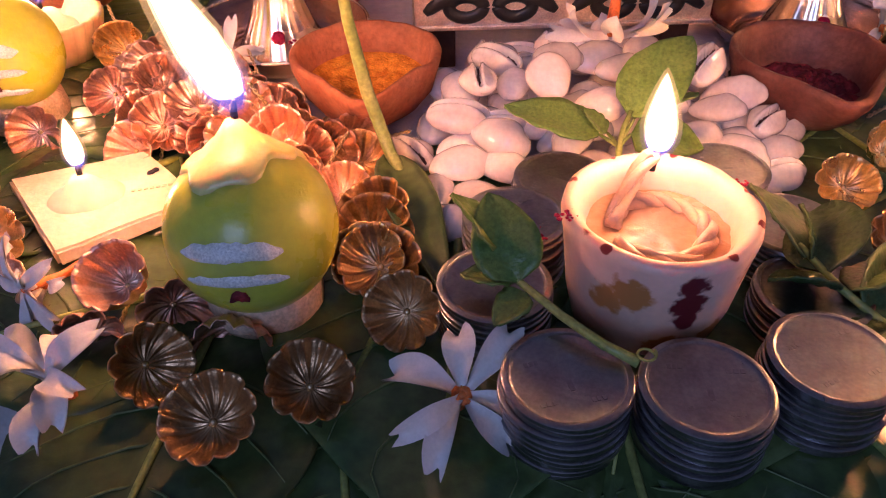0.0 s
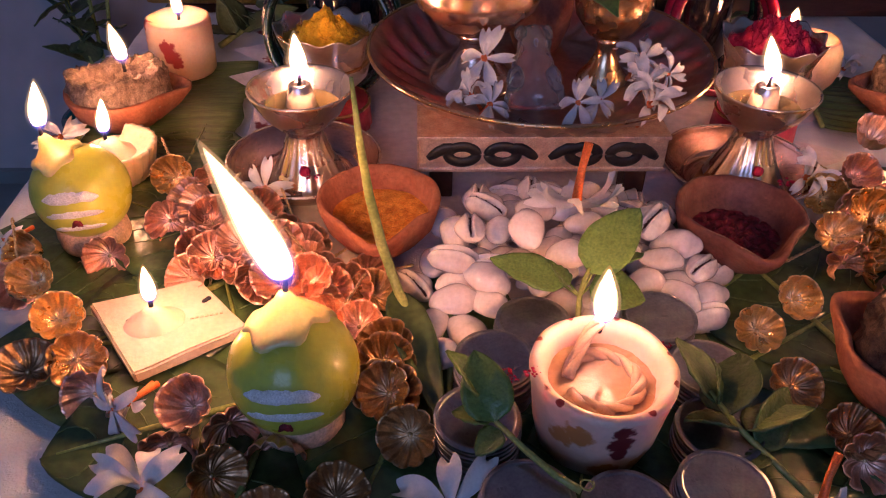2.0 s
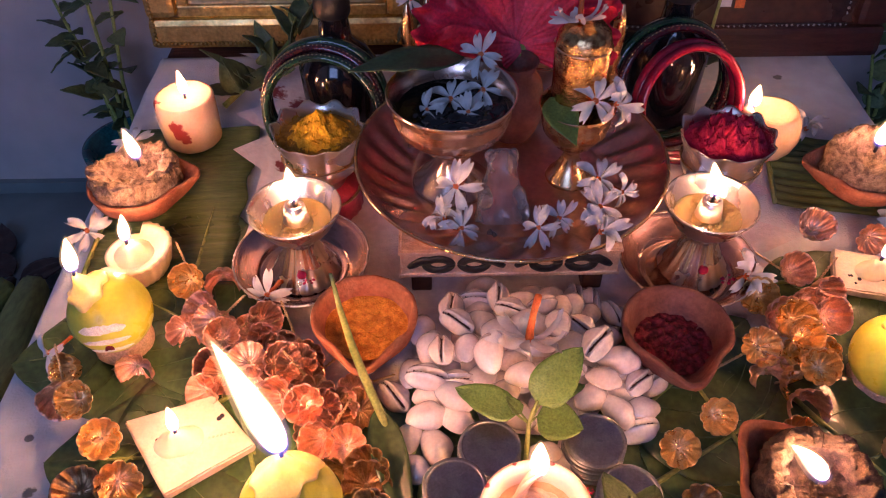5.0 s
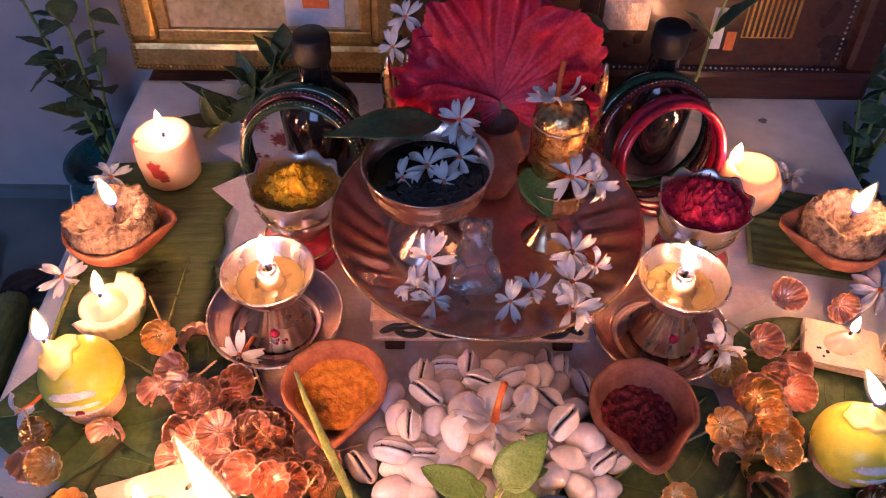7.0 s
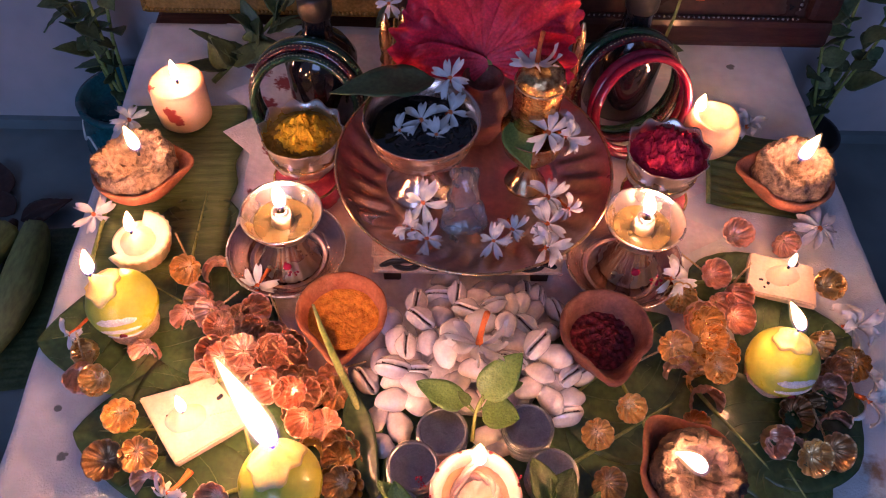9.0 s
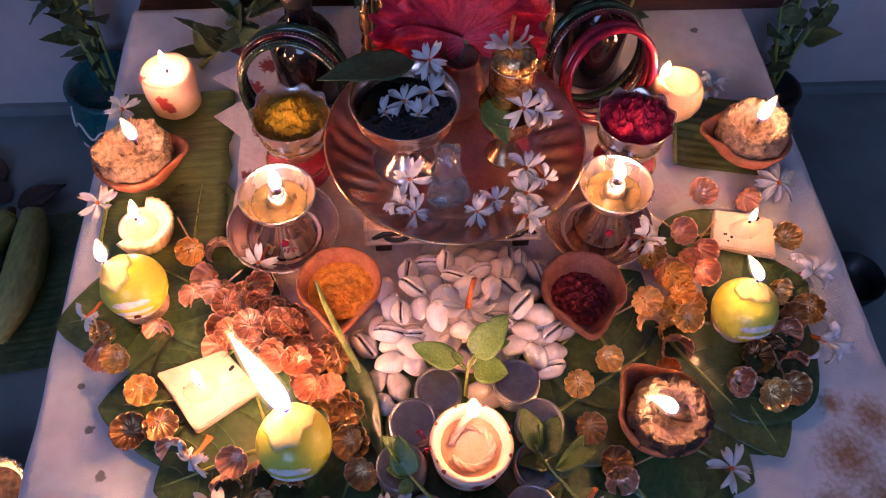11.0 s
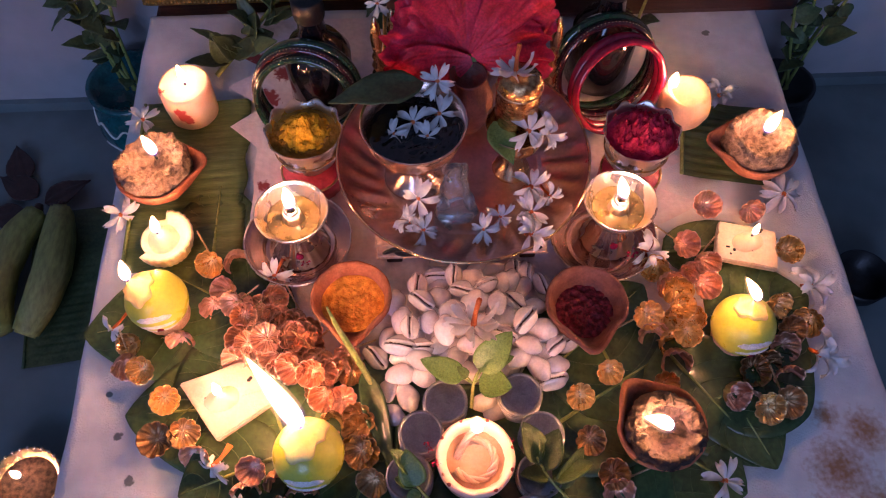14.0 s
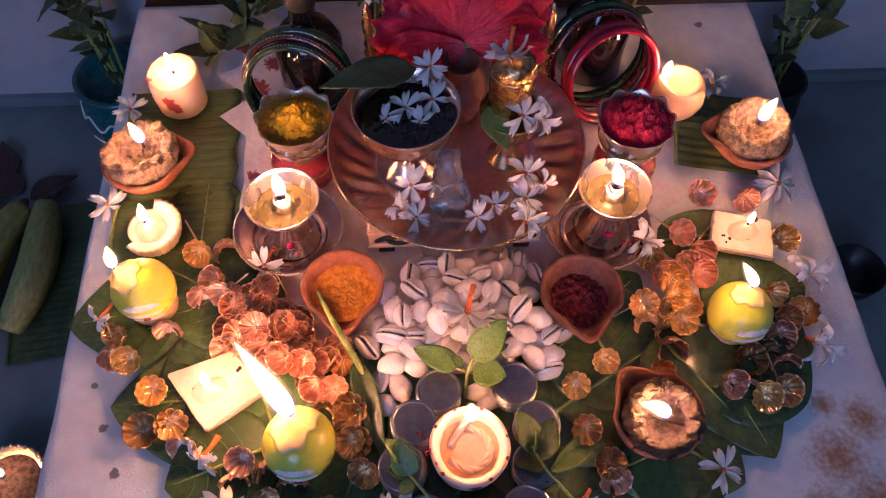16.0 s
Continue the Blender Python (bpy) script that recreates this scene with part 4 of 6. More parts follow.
# ---- cowries ----
def cowrie_mesh(slit):
    bm = bmesh.new()
    bmesh.ops.create_uvsphere(bm, u_segments=56, v_segments=36, radius=1.0)
    for v in bm.verts:
        x, y, z = v.co
        around = math.atan2(y, x)
        wide = 0.0058 * (1 + (0.2 if slit else 0.26) * x)
        flat = 1 - z * z
        lip = 1 - 0.1 * math.exp(-((x - 0.8) / 0.12) ** 2) - 0.12 * math.exp(-((x + 0.85) / 0.1) ** 2)
        knob = 1 + flat * (0.05 * math.cos(3 * around + 0.6) + 0.03 * math.cos(5 * around))
        v.co = Vector((x * 0.0084 * (1 - 0.05 * y) * knob, y * wide * lip * knob, z * 0.0042 * (1 + 0.3 * x * (z > 0)) * lip))
        if z < 0 and not slit:
            v.co.z *= 0.75
        if z > 0 and not slit:
            v.co.z *= 1 + 0.14 * math.exp(-((x - 0.35) / 0.25) ** 2 - (y / 0.4) ** 2)
        if slit:
            q = abs(y + 0.12 * x + 0.08 * math.sin(2.4 * x))
            if z > 0:
                v.co.z *= 0.82 + 0.08 * math.cos(q * 3)
                v.co.z += 0.0007 * math.exp(-((q - 0.27) / 0.12) ** 2)
            if z > 0.2 and q < 0.15 and abs(x) < 0.93:
                v.co.z -= 0.0024 * (1 - q / 0.15) ** 0.55 * (1 + 0.25 * math.sin(x * 34))
    for f in bm.faces:
        c = f.calc_center_median()
        x, y = c.x / 0.0084, c.y / 0.0058
        if slit and c.z > 0 and abs(y + 0.12 * x + 0.08 * math.sin(2.4 * x)) < 0.062 and abs(x) < 0.86:
            f.material_index = 1
    return bm


def cowrie_kind(slit):
    ob = part("cowrie", cowrie_mesh(slit), [SHELL, SLIT])
    label = "glossy cream cowrie shell showing its dark toothed slit" if slit else "glossy cream cowrie shell with its rounded back up"
    return tagged(ob, label, "cowrie shell", "heap of cowries")


COWRIES_BACK = [
    (-0.0050, 0.2110, 0.014, 15, 1), (-0.0160, 0.2040, 0.016, 90, 1), (0.0060, 0.2100, 0.016, 90, 1), (0.0100, 0.1970, 0.024, -5, 1),
    (0.0240, 0.2000, 0.022, 35, 1), (0.0300, 0.2170, 0.008, 20, 0), (0.0440, 0.2160, 0.008, 95, 1), (0.0510, 0.2150, 0.008, 90, 1),
    (0.0600, 0.2070, 0.008, -60, 1), (0.0400, 0.2060, 0.013, 70, 0), (0.0530, 0.1900, 0.012, 0, 0), (0.0470, 0.2030, 0.010, 60, 0),
    (0.0350, 0.2050, 0.015, 80, 0), (-0.0010, 0.2270, 0.006, 0, 0), (-0.0060, 0.2050, 0.012, 10, 0), (0.0210, 0.2190, 0.006, 30, 0),
    (0.0170, 0.2090, 0.013, -30, 0),
]
COWRIES_MIDDLE = [
    (-0.0140, 0.1920, 0.022, -25, 1), (-0.0210, 0.1740, 0.024, 100, 1), (-0.0100, 0.1790, 0.019, 80, 0), (0.0030, 0.1830, 0.026, 20, 0),
    (-0.0010, 0.1700, 0.026, 85, 0), (0.0300, 0.1860, 0.026, 80, 0), (0.0170, 0.1900, 0.022, 10, 0), (0.0410, 0.1900, 0.020, -45, 1),
    (0.0450, 0.1750, 0.026, 60, 1), (0.0200, 0.1740, 0.026, 0, 0), (0.0130, 0.1640, 0.020, 0, 0), (0.0050, 0.1590, 0.012, 60, 0),
    (0.0330, 0.1700, 0.018, -20, 1), (-0.0030, 0.1960, 0.016, -40, 0), (0.0360, 0.1820, 0.016, 30, 0), (0.0240, 0.1680, 0.012, 0, 0),
    (-0.0040, 0.1680, 0.012, 30, 0),
]
COWRIES_LEFT = [
    (-0.0260, 0.1810, 0.016, 80, 0), (-0.0280, 0.1660, 0.017, -5, 1), (-0.0160, 0.1650, 0.014, 10, 1), (-0.0160, 0.1580, 0.014, -30, 0),
    (-0.0280, 0.1510, 0.010, 0, 0), (-0.0160, 0.1500, 0.009, -30, 0), (-0.0420, 0.1640, 0.006, -50, 1), (-0.0350, 0.1430, 0.006, 85, 0),
    (-0.0240, 0.1390, 0.006, -70, 0), (-0.0340, 0.1290, 0.006, -25, 0), (-0.0300, 0.1950, 0.011, 90, 0), (-0.0340, 0.1740, 0.008, 60, 0),
    (-0.0200, 0.1730, 0.010, 20, 0), (-0.0260, 0.1620, 0.008, 0, 0),
]
COWRIES_RIGHT = [
    (0.0550, 0.1730, 0.017, -15, 0), (0.0630, 0.1640, 0.013, 50, 1), (0.0710, 0.1670, 0.007, 45, 1), (0.0470, 0.1630, 0.018, -35, 0),
    (0.0520, 0.1520, 0.010, -55, 0), (0.0620, 0.1530, 0.009, 10, 0), (0.0600, 0.1450, 0.006, 20, 1), (0.0200, 0.1330, 0.007, 0, 0),
    (0.0260, 0.1290, 0.006, 30, 0), (0.0410, 0.1570, 0.012, 30, 0), (0.0610, 0.1740, 0.007, 20, 0), (0.0550, 0.1620, 0.007, 0, 0),
    (0.0340, 0.1540, 0.007, 20, 0),
]
CUPS_LEFT_BACK = [
    (-0.1430, 0.2290, 0.010, 45, 0, 0), (-0.1290, 0.2350, 0.006, 70, 40, 1), (-0.1310, 0.2070, 0.012, 30, -30, 1), (-0.1390, 0.2000, 0.008, 60, 20, 1),
    (-0.1180, 0.1880, 0.016, 25, 10, 1), (-0.1240, 0.1960, 0.018, 40, -40, 1), (-0.1040, 0.2030, 0.010, 30, 30, 1), (-0.0980, 0.1940, 0.010, 50, -40, 1),
    (-0.1040, 0.1730, 0.018, 20, 0, 1), (-0.1150, 0.1720, 0.012, 35, 20, 1), (-0.0940, 0.1760, 0.012, 20, 40, 1),
]
CUPS_LEFT_MIDDLE = [
    (-0.0820, 0.1820, 0.009, 50, 10, 1), (-0.0770, 0.1520, 0.016, 30, 0, 1), (-0.0860, 0.1570, 0.014, 30, -30, 1), (-0.0660, 0.1570, 0.010, 60, 20, 1),
    (-0.0560, 0.1550, 0.008, 25, 0, 2), (-0.0600, 0.1370, 0.010, 20, 0, 1), (-0.0680, 0.1280, 0.006, 50, 30, 0), (-0.0750, 0.1460, 0.010, 40, 40, 1),
    (-0.1230, 0.1650, 0.008, 40, -20, 1), (-0.0950, 0.1620, 0.012, 70, 0, 1), (-0.0810, 0.1700, 0.008, 20, 10, 1),
]
CUPS_LEFT_FRONT = [
    (-0.1830, 0.1770, 0.010, 40, -30, 0), (-0.1750, 0.1610, 0.010, 35, 0, 0), (-0.1610, 0.1430, 0.008, 30, 20, 0), (-0.1570, 0.1800, 0.006, 70, 0, 1),
    (-0.1480, 0.1230, 0.009, 40, 30, 0), (-0.1620, 0.1190, 0.009, 15, 0, 2), (-0.1400, 0.1110, 0.006, 60, -20, 1), (-0.0510, 0.1200, 0.009, 30, 10, 2),
    (-0.0490, 0.1080, 0.009, 30, 0, 2), (-0.1860, 0.1680, 0.006, 70, 30, 1),
]
CUPS_LEFT_MORE = [
    (-0.124, 0.2, 0.008, 50, 20, 1), (-0.11, 0.196, 0.008, 20, -20, 1), (-0.112, 0.184, 0.01, 60, 30, 1), (-0.1, 0.186, 0.009, 30, 40, 1),
    (-0.088, 0.19, 0.008, 50, -30, 1), (-0.088, 0.166, 0.007, 40, 20, 1), (-0.1, 0.167, 0.009, 20, -30, 1), (-0.075, 0.163, 0.01, 60, 10, 1),
    (-0.072, 0.152, 0.013, 30, 20, 1), (-0.07, 0.141, 0.009, 40, -20, 1), (-0.121, 0.178, 0.007, 30, 10, 1), (-0.084, 0.176, 0.012, 30, 0, 1), (-0.059, 0.165, 0.008, 50, 20, 1),
]
CUPS_RIGHT_MORE = [
    (0.134, 0.178, 0.01, 40, 20, 0), (0.148, 0.18, 0.008, 30, -30, 0), (0.137, 0.205, 0.007, 50, 10, 1), (0.152, 0.212, 0.006, 60, 30, 1), (0.122, 0.172, 0.007, 60, 0, 1), (0.185, 0.15, 0.006, 40, 20, 2), (0.205, 0.17, 0.006, 30, 0, 2),
]
CUPS_FRONT = [
    (-0.0800, 0.0640, 0.009, 22, 0, 2), (-0.0620, 0.0720, 0.009, 20, 10, 2), (-0.0960, 0.0790, 0.009, 30, 50, 2), (-0.1060, 0.1010, 0.012, 30, -10, 1),
    (-0.0950, 0.0970, 0.008, 60, 70, 1), (-0.0430, 0.0920, 0.009, 40, -20, 2), (-0.0520, 0.1100, 0.009, 40, 0, 0), (-0.0500, 0.1260, 0.010, 30, -20, 2),
    (-0.0810, 0.0910, 0.005, 100, 0, 1), (-0.1120, 0.0920, 0.005, 80, 30, 1),
]
CUPS_RIGHT_BACK = [
    (0.1680, 0.2530, 0.014, 20, 0, 1), (0.2020, 0.2550, 0.006, 60, 0, 1), (0.1520, 0.2300, 0.008, 30, 0, 1), (0.1620, 0.2190, 0.006, 50, 30, 1),
    (0.2140, 0.2210, 0.010, 20, 0, 0), (0.1310, 0.2160, 0.008, 45, -20, 0), (0.1190, 0.1800, 0.014, 35, 0, 0), (0.1380, 0.1840, 0.016, 30, 10, 0),
    (0.1400, 0.1970, 0.012, 40, -10, 0), (0.1280, 0.1650, 0.010, 40, 60, 0), (0.1400, 0.1670, 0.016, 30, -20, 0), (0.1320, 0.1570, 0.006, 60, 0, 1),
]
CUPS_RIGHT_FRONT = [
    (0.0920, 0.1490, 0.009, 40, 0, 0), (0.0740, 0.1340, 0.009, 35, -10, 0), (0.0760, 0.1090, 0.009, 30, 0, 2), (0.0860, 0.0900, 0.009, 20, 0, 2),
    (0.0880, 0.0830, 0.006, 50, 0, 1), (0.1600, 0.1330, 0.008, 40, 20, 1), (0.1760, 0.1450, 0.008, 20, 0, 2), (0.1960, 0.1430, 0.006, 70, 0, 1),
    (0.1790, 0.1230, 0.008, 35, 0, 0), (0.1910, 0.1260, 0.008, 30, 0, 2), (0.1980, 0.1600, 0.006, 40, 0, 1), (0.1990, 0.1870, 0.008, 40, 40, 0),
    (0.1230, 0.1390, 0.009, 40, 0, 0), (0.1680, 0.1290, 0.006, 60, 30, 1), (0.1590, 0.2030, 0.007, 40, 10, 1), (0.2190, 0.1760, 0.006, 30, -50, 0),
]
kinds = [cowrie_kind(0), cowrie_kind(1)]
spare = [True, True]
rnd = random.Random(11)
for x, y, z, a, slit in COWRIES_BACK + COWRIES_MIDDLE + COWRIES_LEFT + COWRIES_RIGHT:
    ob = kinds[slit] if spare[slit] else kinds[slit].copy()
    if not spare[slit]:
        scene.collection.objects.link(ob)
    spare[slit] = False
    big = rnd.uniform(0.92, 1.14)
    ob.matrix_world = pose(x, y, z, rnd.uniform(-14, 26), rnd.uniform(-14, 14), a + rnd.uniform(-6, 6)) @ Matrix.Diagonal((big, big, big * rnd.uniform(0.95, 1.15), 1))
rnd = random.Random(5)
for k in range(34):  # the lower layer of the heap
    a, q = rnd.uniform(0, 6.28), math.sqrt(rnd.random())
    ob = kinds[0].copy()
    scene.collection.objects.link(ob)
    ob.matrix_world = pose(0.012 + 0.042 * q * math.cos(a), 0.178 + 0.028 * q * math.sin(a), 0.0055 + 0.008 * (1 - q), rnd.uniform(-20, 20), rnd.uniform(-20, 20), rnd.uniform(0, 360))


# ---- fluted foil cups ----
def foil_cup(mat, label, wire, depth=1.0):
    t = thing("foil_cup", label, "foil cup", group="foil flower cups")
    n = 10

    def petal(a, r, z, i):
        q = min(1.0, r / 0.0095)
        lobe = abs(math.cos(a * n / 2))
        seam = math.exp(-(lobe / 0.3) ** 2)
        ribs = math.cos(a * n * 3)
        return (r * (1 + q * q * (0.1 * lobe ** 0.7 - 0.07)),
                z + q * (0.0011 * seam - 0.0005 * lobe) + 0.00022 * ribs * min(1.0, q * 1.6) + 0.0006 * q ** 3 * math.sin(3 * a + 0.7))
    prof = [(0, 0.0004), (0.0012, 0.0005), (0.0025, 0.0003), (0.0042, 0.0006), (0.0058, 0.0015), (0.0072, 0.0028), (0.0083, 0.0043), (0.0092, 0.0058), (0.0098, 0.0066), (0.0095, 0.0067), (0.0088, 0.0061), (0.0079, 0.0047), (0.0068, 0.0032), (0.0055, 0.002), (0.004, 0.0012), (0.0025, 0.0009), (0, 0.0012)]
    part("cup", lathe([(r * (1.0 if depth == 1.0 else 0.97), z * depth) for r, z in prof], 120, petal), mat, t)
    bm = bmesh.new()
    bmesh.ops.create_uvsphere(bm, u_segments=10, v_segments=6, radius=0.0009)
    bm.verts.ensure_lookup_table()
    for v in bm.verts:
        v.co.z += 0.0014
    part("bead", bm, WIRE, t, "tiny metal bead")
    if wire:
        bm = bmesh.new()
        for turn in (0.0, math.pi):  # two strands twisted together, leaving sideways under the cup
            tube([(0.00042 * math.cos(k * 0.9 + turn), 0.0006 * k, -0.0006 - 0.0012 * (1 - math.exp(-k / 6)) + 0.00042 * math.sin(k * 0.9 + turn)) for k in range(38)], 0.00034, 5, bm)
        part("wire", bm, WIRE, t, "twisted gold wire stem")
    return t


CUP_KINDS = [(GOLD_CUP, "shiny gold fluted foil flower cup"), (COPPER_CUP, "shiny copper-red fluted foil flower cup"), (BRONZE_CUP, "dull bronze fluted foil flower cup"),
             (COPPER_CUP, "deep copper-red foil flower cup with ruffled petals", 1.75), (GOLD_CUP, "deep gold foil flower cup with ruffled petals", 1.6)]
masters = {}
rnd = random.Random(21)
for x, y, z, tx, ty, kind in CUPS_LEFT_MORE + CUPS_RIGHT_MORE + CUPS_LEFT_BACK + CUPS_LEFT_MIDDLE + CUPS_LEFT_FRONT + CUPS_FRONT + CUPS_RIGHT_BACK + CUPS_RIGHT_FRONT:
    wire = rnd.random() < 0.4
    if kind < 2 and rnd.random() < 0.4:
        kind = 3 if kind else 4
    m = Matrix.Translation((x, y, z + 0.0015)) @ pose(0, 0, 0, tx, ty, 0) @ pose(0, 0, -0.0025, 0, 0, rnd.uniform(0, 360))
    s = rnd.uniform(0.82, 1.0)
    if (kind, wire) not in masters:
        mat_label = CUP_KINDS[kind]
        masters[kind, wire] = foil_cup(mat_label[0], mat_label[1], wire, *mat_label[2:])
        masters[kind, wire].matrix_world = m @ Matrix.Scale(0.92, 4)
    else:
        copy_thing(masters[kind, wire], m @ Matrix.Scale(s / 0.92, 4))


# ---- gilded box, plate and what stands on it ----
box = thing("gilded_box", "gilded wooden box with black paisley curls on its front", "box", (0.0118, 0.2228, 0.0065))
part("top_slab", block(-0.0515, 0, 0.0122, 0.0515, 0.112, 0.0286, 0.001), GOLD_WOOD, box, smooth=False)
part("lower_rim", block(-0.0522, -0.0008, 0.0119, 0.0522, 0.1128, 0.0135, 0.0004), GOLD_WOOD, box, smooth=False)
part("upper_rim", block(-0.0522, -0.0008, 0.0268, 0.0522, 0.1128, 0.0284, 0.0004), GOLD_WOOD, box, smooth=False)
for lx in (-0.047, 0.037):
    for ly in (0.006, 0.095):
        part("foot", block(lx, ly, -0.0052, lx + 0.01, ly + 0.01, 0.0122, 0.001), DARK_WOOD, box, smooth=False)
for k, flip in enumerate((1, -1, 1, -1)):
    bm = bmesh.new()
    cx = -0.0378 + 0.0252 * k
    loop = []
    for i in range(28):
        a = 2 * math.pi * i / 28
        loop.append((cx + flip * (0.0042 + 0.0058 * math.cos(a)), -0.0004, 0.0199 + 0.0037 * math.sin(a)))
    tube(loop + loop[:1], [0.0023] * 29, 8, bm)
    tail = [(cx + flip * (0.002 - 0.0125 * q), -0.0004, 0.0229 - 0.001 * q - 0.0052 * max(0, q - 0.45) ** 1.2 * 1.7) for q in (0, 0.2, 0.4, 0.6, 0.8, 0.95)]
    tube(tail, [0.0018, 0.0026, 0.0028, 0.0024, 0.0021, 0.0013], 8, bm)
    for v in bm.verts:
        v.co.y = max(v.co.y * 0.5, -0.0011)
    part("paisley", bm, BLACK_PAINT, box, "thick black painted paisley curl")

plate = thing("brass_plate", "round copper-brown brass plate with swirled flutes", "plate", (0.0147, 0.2762, 0.0352))


def swirl(a, r, z, i):
    q = min(1.0, max(0.0, (r - 0.05) / 0.006)) * min(1.0, max(0.0, (0.0745 - r) / 0.006))
    return r, z + 0.0013 * q * math.sin(30 * a + r * 160)


pts = [(0, 0.0), (0.05, 0.0)] + [(0.05 + 0.0265 * k / 12, 0.0155 * (k / 12) ** 1.45) for k in range(1, 13)]
inner = [(0.0768, 0.0162), (0.0762, 0.0168)] + [(0.05 + 0.0255 * k / 12, 0.0012 + 0.0152 * (k / 12) ** 1.45) for k in range(12, -1, -1)] + [(0.0485, 0.0010), (0.047, 0.0018), (0.0455, 0.0010), (0, 0.0010)]
part("dish", lathe(pts + inner, 180, swirl), PLATE, plate)
part("rim", ring(0.0766, 0.0009, 96, 6), GOLD_BRASS, plate, "bright rolled rim").location = (0, 0, 0.0165)


def footed_bowl(x, y, z, r, h, label, mat):
    t = thing("footed_bowl", label, "bowl", (x, y, z), 0, "footed bowls")
    k = r / 0.03
    prof = [(0, 0), (0.019 * k, 0), (0.0195 * k, 0.001), (0.0185 * k, 0.0022), (0.012 * k, h * 0.16), (0.0072 * k, h * 0.3), (0.0068 * k, h * 0.38), (0.009 * k, h * 0.42), (0.0075 * k, h * 0.45)]
    part("foot", lathe(prof, 48), mat, t)
    bowl = [(0.0075 * k, h * 0.45), (0.016 * k, h * 0.5), (0.0255 * k, h * 0.68), (0.0275 * k, h * 0.8), (0.0268 * k, h * 0.84), (0.0285 * k, h * 0.92), (0.0302 * k, h * 0.995), (0.03 * k, h), (0.0288 * k, h * 0.985),
            (0.0262 * k, h * 0.84), (0.024 * k, h * 0.7), (0.015 * k, h * 0.55), (0, h * 0.52)]
    part("cup", lathe(bowl, 56), mat, t)
    return t


b = footed_bowl(-0.0145, 0.2705, 0.0364, 0.0303, 0.054, "footed copper-toned bowl with dark contents and white blossoms", COPPER_BOWL)
powder(b, "dark_filling", 0.026, 0.0438, 0.001, BLACK_GLASS, "dark wet contents", 4.0, 2.0, 0.0015)
footed_bowl(0.0445, 0.2735, 0.0364, 0.018, 0.0445, "small footed gold-coloured brass bowl", GOLD_BRASS)
jar = thing("glass_jar", "small gold-flecked glass jar standing in a brass bowl", "jar", (0.0438, 0.276, 0.074))
part("body", rough_up(lathe([(0, 0), (0.0105, 0), (0.0118, 0.002), (0.0121, 0.02), (0.0125, 0.036), (0.0115, 0.042), (0.008, 0.046), (0, 0.047)], 40, lambda a, r, z, i: (r * (1 + 0.03 * math.sin(a * 9) * math.sin(z * 500)), z)), 0.0006, 300), FLECKS, jar)
part("collar", ring(0.0124, 0.0008, 40, 6), GOLD_BRASS, jar).location = (0, 0, 0.036)
pot = thing("round_pot", "small round reddish-brown pot behind the bowls", "pot", (0.019, 0.312, 0.0364))
part("body", lathe([(0, 0), (0.011, 0), (0.0155, 0.012), (0.0165, 0.022), (0.013, 0.034), (0.009, 0.038), (0.0115, 0.044), (0.0105, 0.044), (0.008, 0.038), (0, 0.03)], 40), TERRA_DARK, pot)

# the small clear figurine: one plain lump
bm = lathe([(0, 0), (0.0125, 0), (0.0135, 0.003), (0.012, 0.008), (0.0095, 0.012), (0.0088, 0.018), (0.007, 0.0215), (0.0072, 0.0245), (0.0066, 0.0285), (0.0035, 0.0312), (0, 0.032)], 30,
           lambda a, r, z, i: (r * (1 + 0.12 * math.cos(2 * a) + 0.1 * math.sin(5 * a + z * 300)), z))
for sx in (-1, 1):
    made = bmesh.ops.create_icosphere(bm, subdivisions=2, radius=0.0032)["verts"]
    for v in made:
        v.co = Vector((v.co.x + sx * 0.0062, v.co.y * 0.7, v.co.z + 0.0285))
    made = bmesh.ops.create_icosphere(bm, subdivisions=2, radius=0.0048)["verts"]
    for v in made:
        v.co = Vector((v.co.x + sx * 0.0088, v.co.y * 0.9 - 0.002, v.co.z * 1.2 + 0.0105))
ob = part("figurine", rough_up(bm, 0.0006, 300), CRYSTAL)
ob.matrix_world = pose(0.0082, 0.2365, 0.0405, -34, 0, 0) @ Matrix.Diagonal((0.86, 0.9, 1.08, 1))
tagged(ob, "small clear crystal figurine on the brass plate", "figurine")


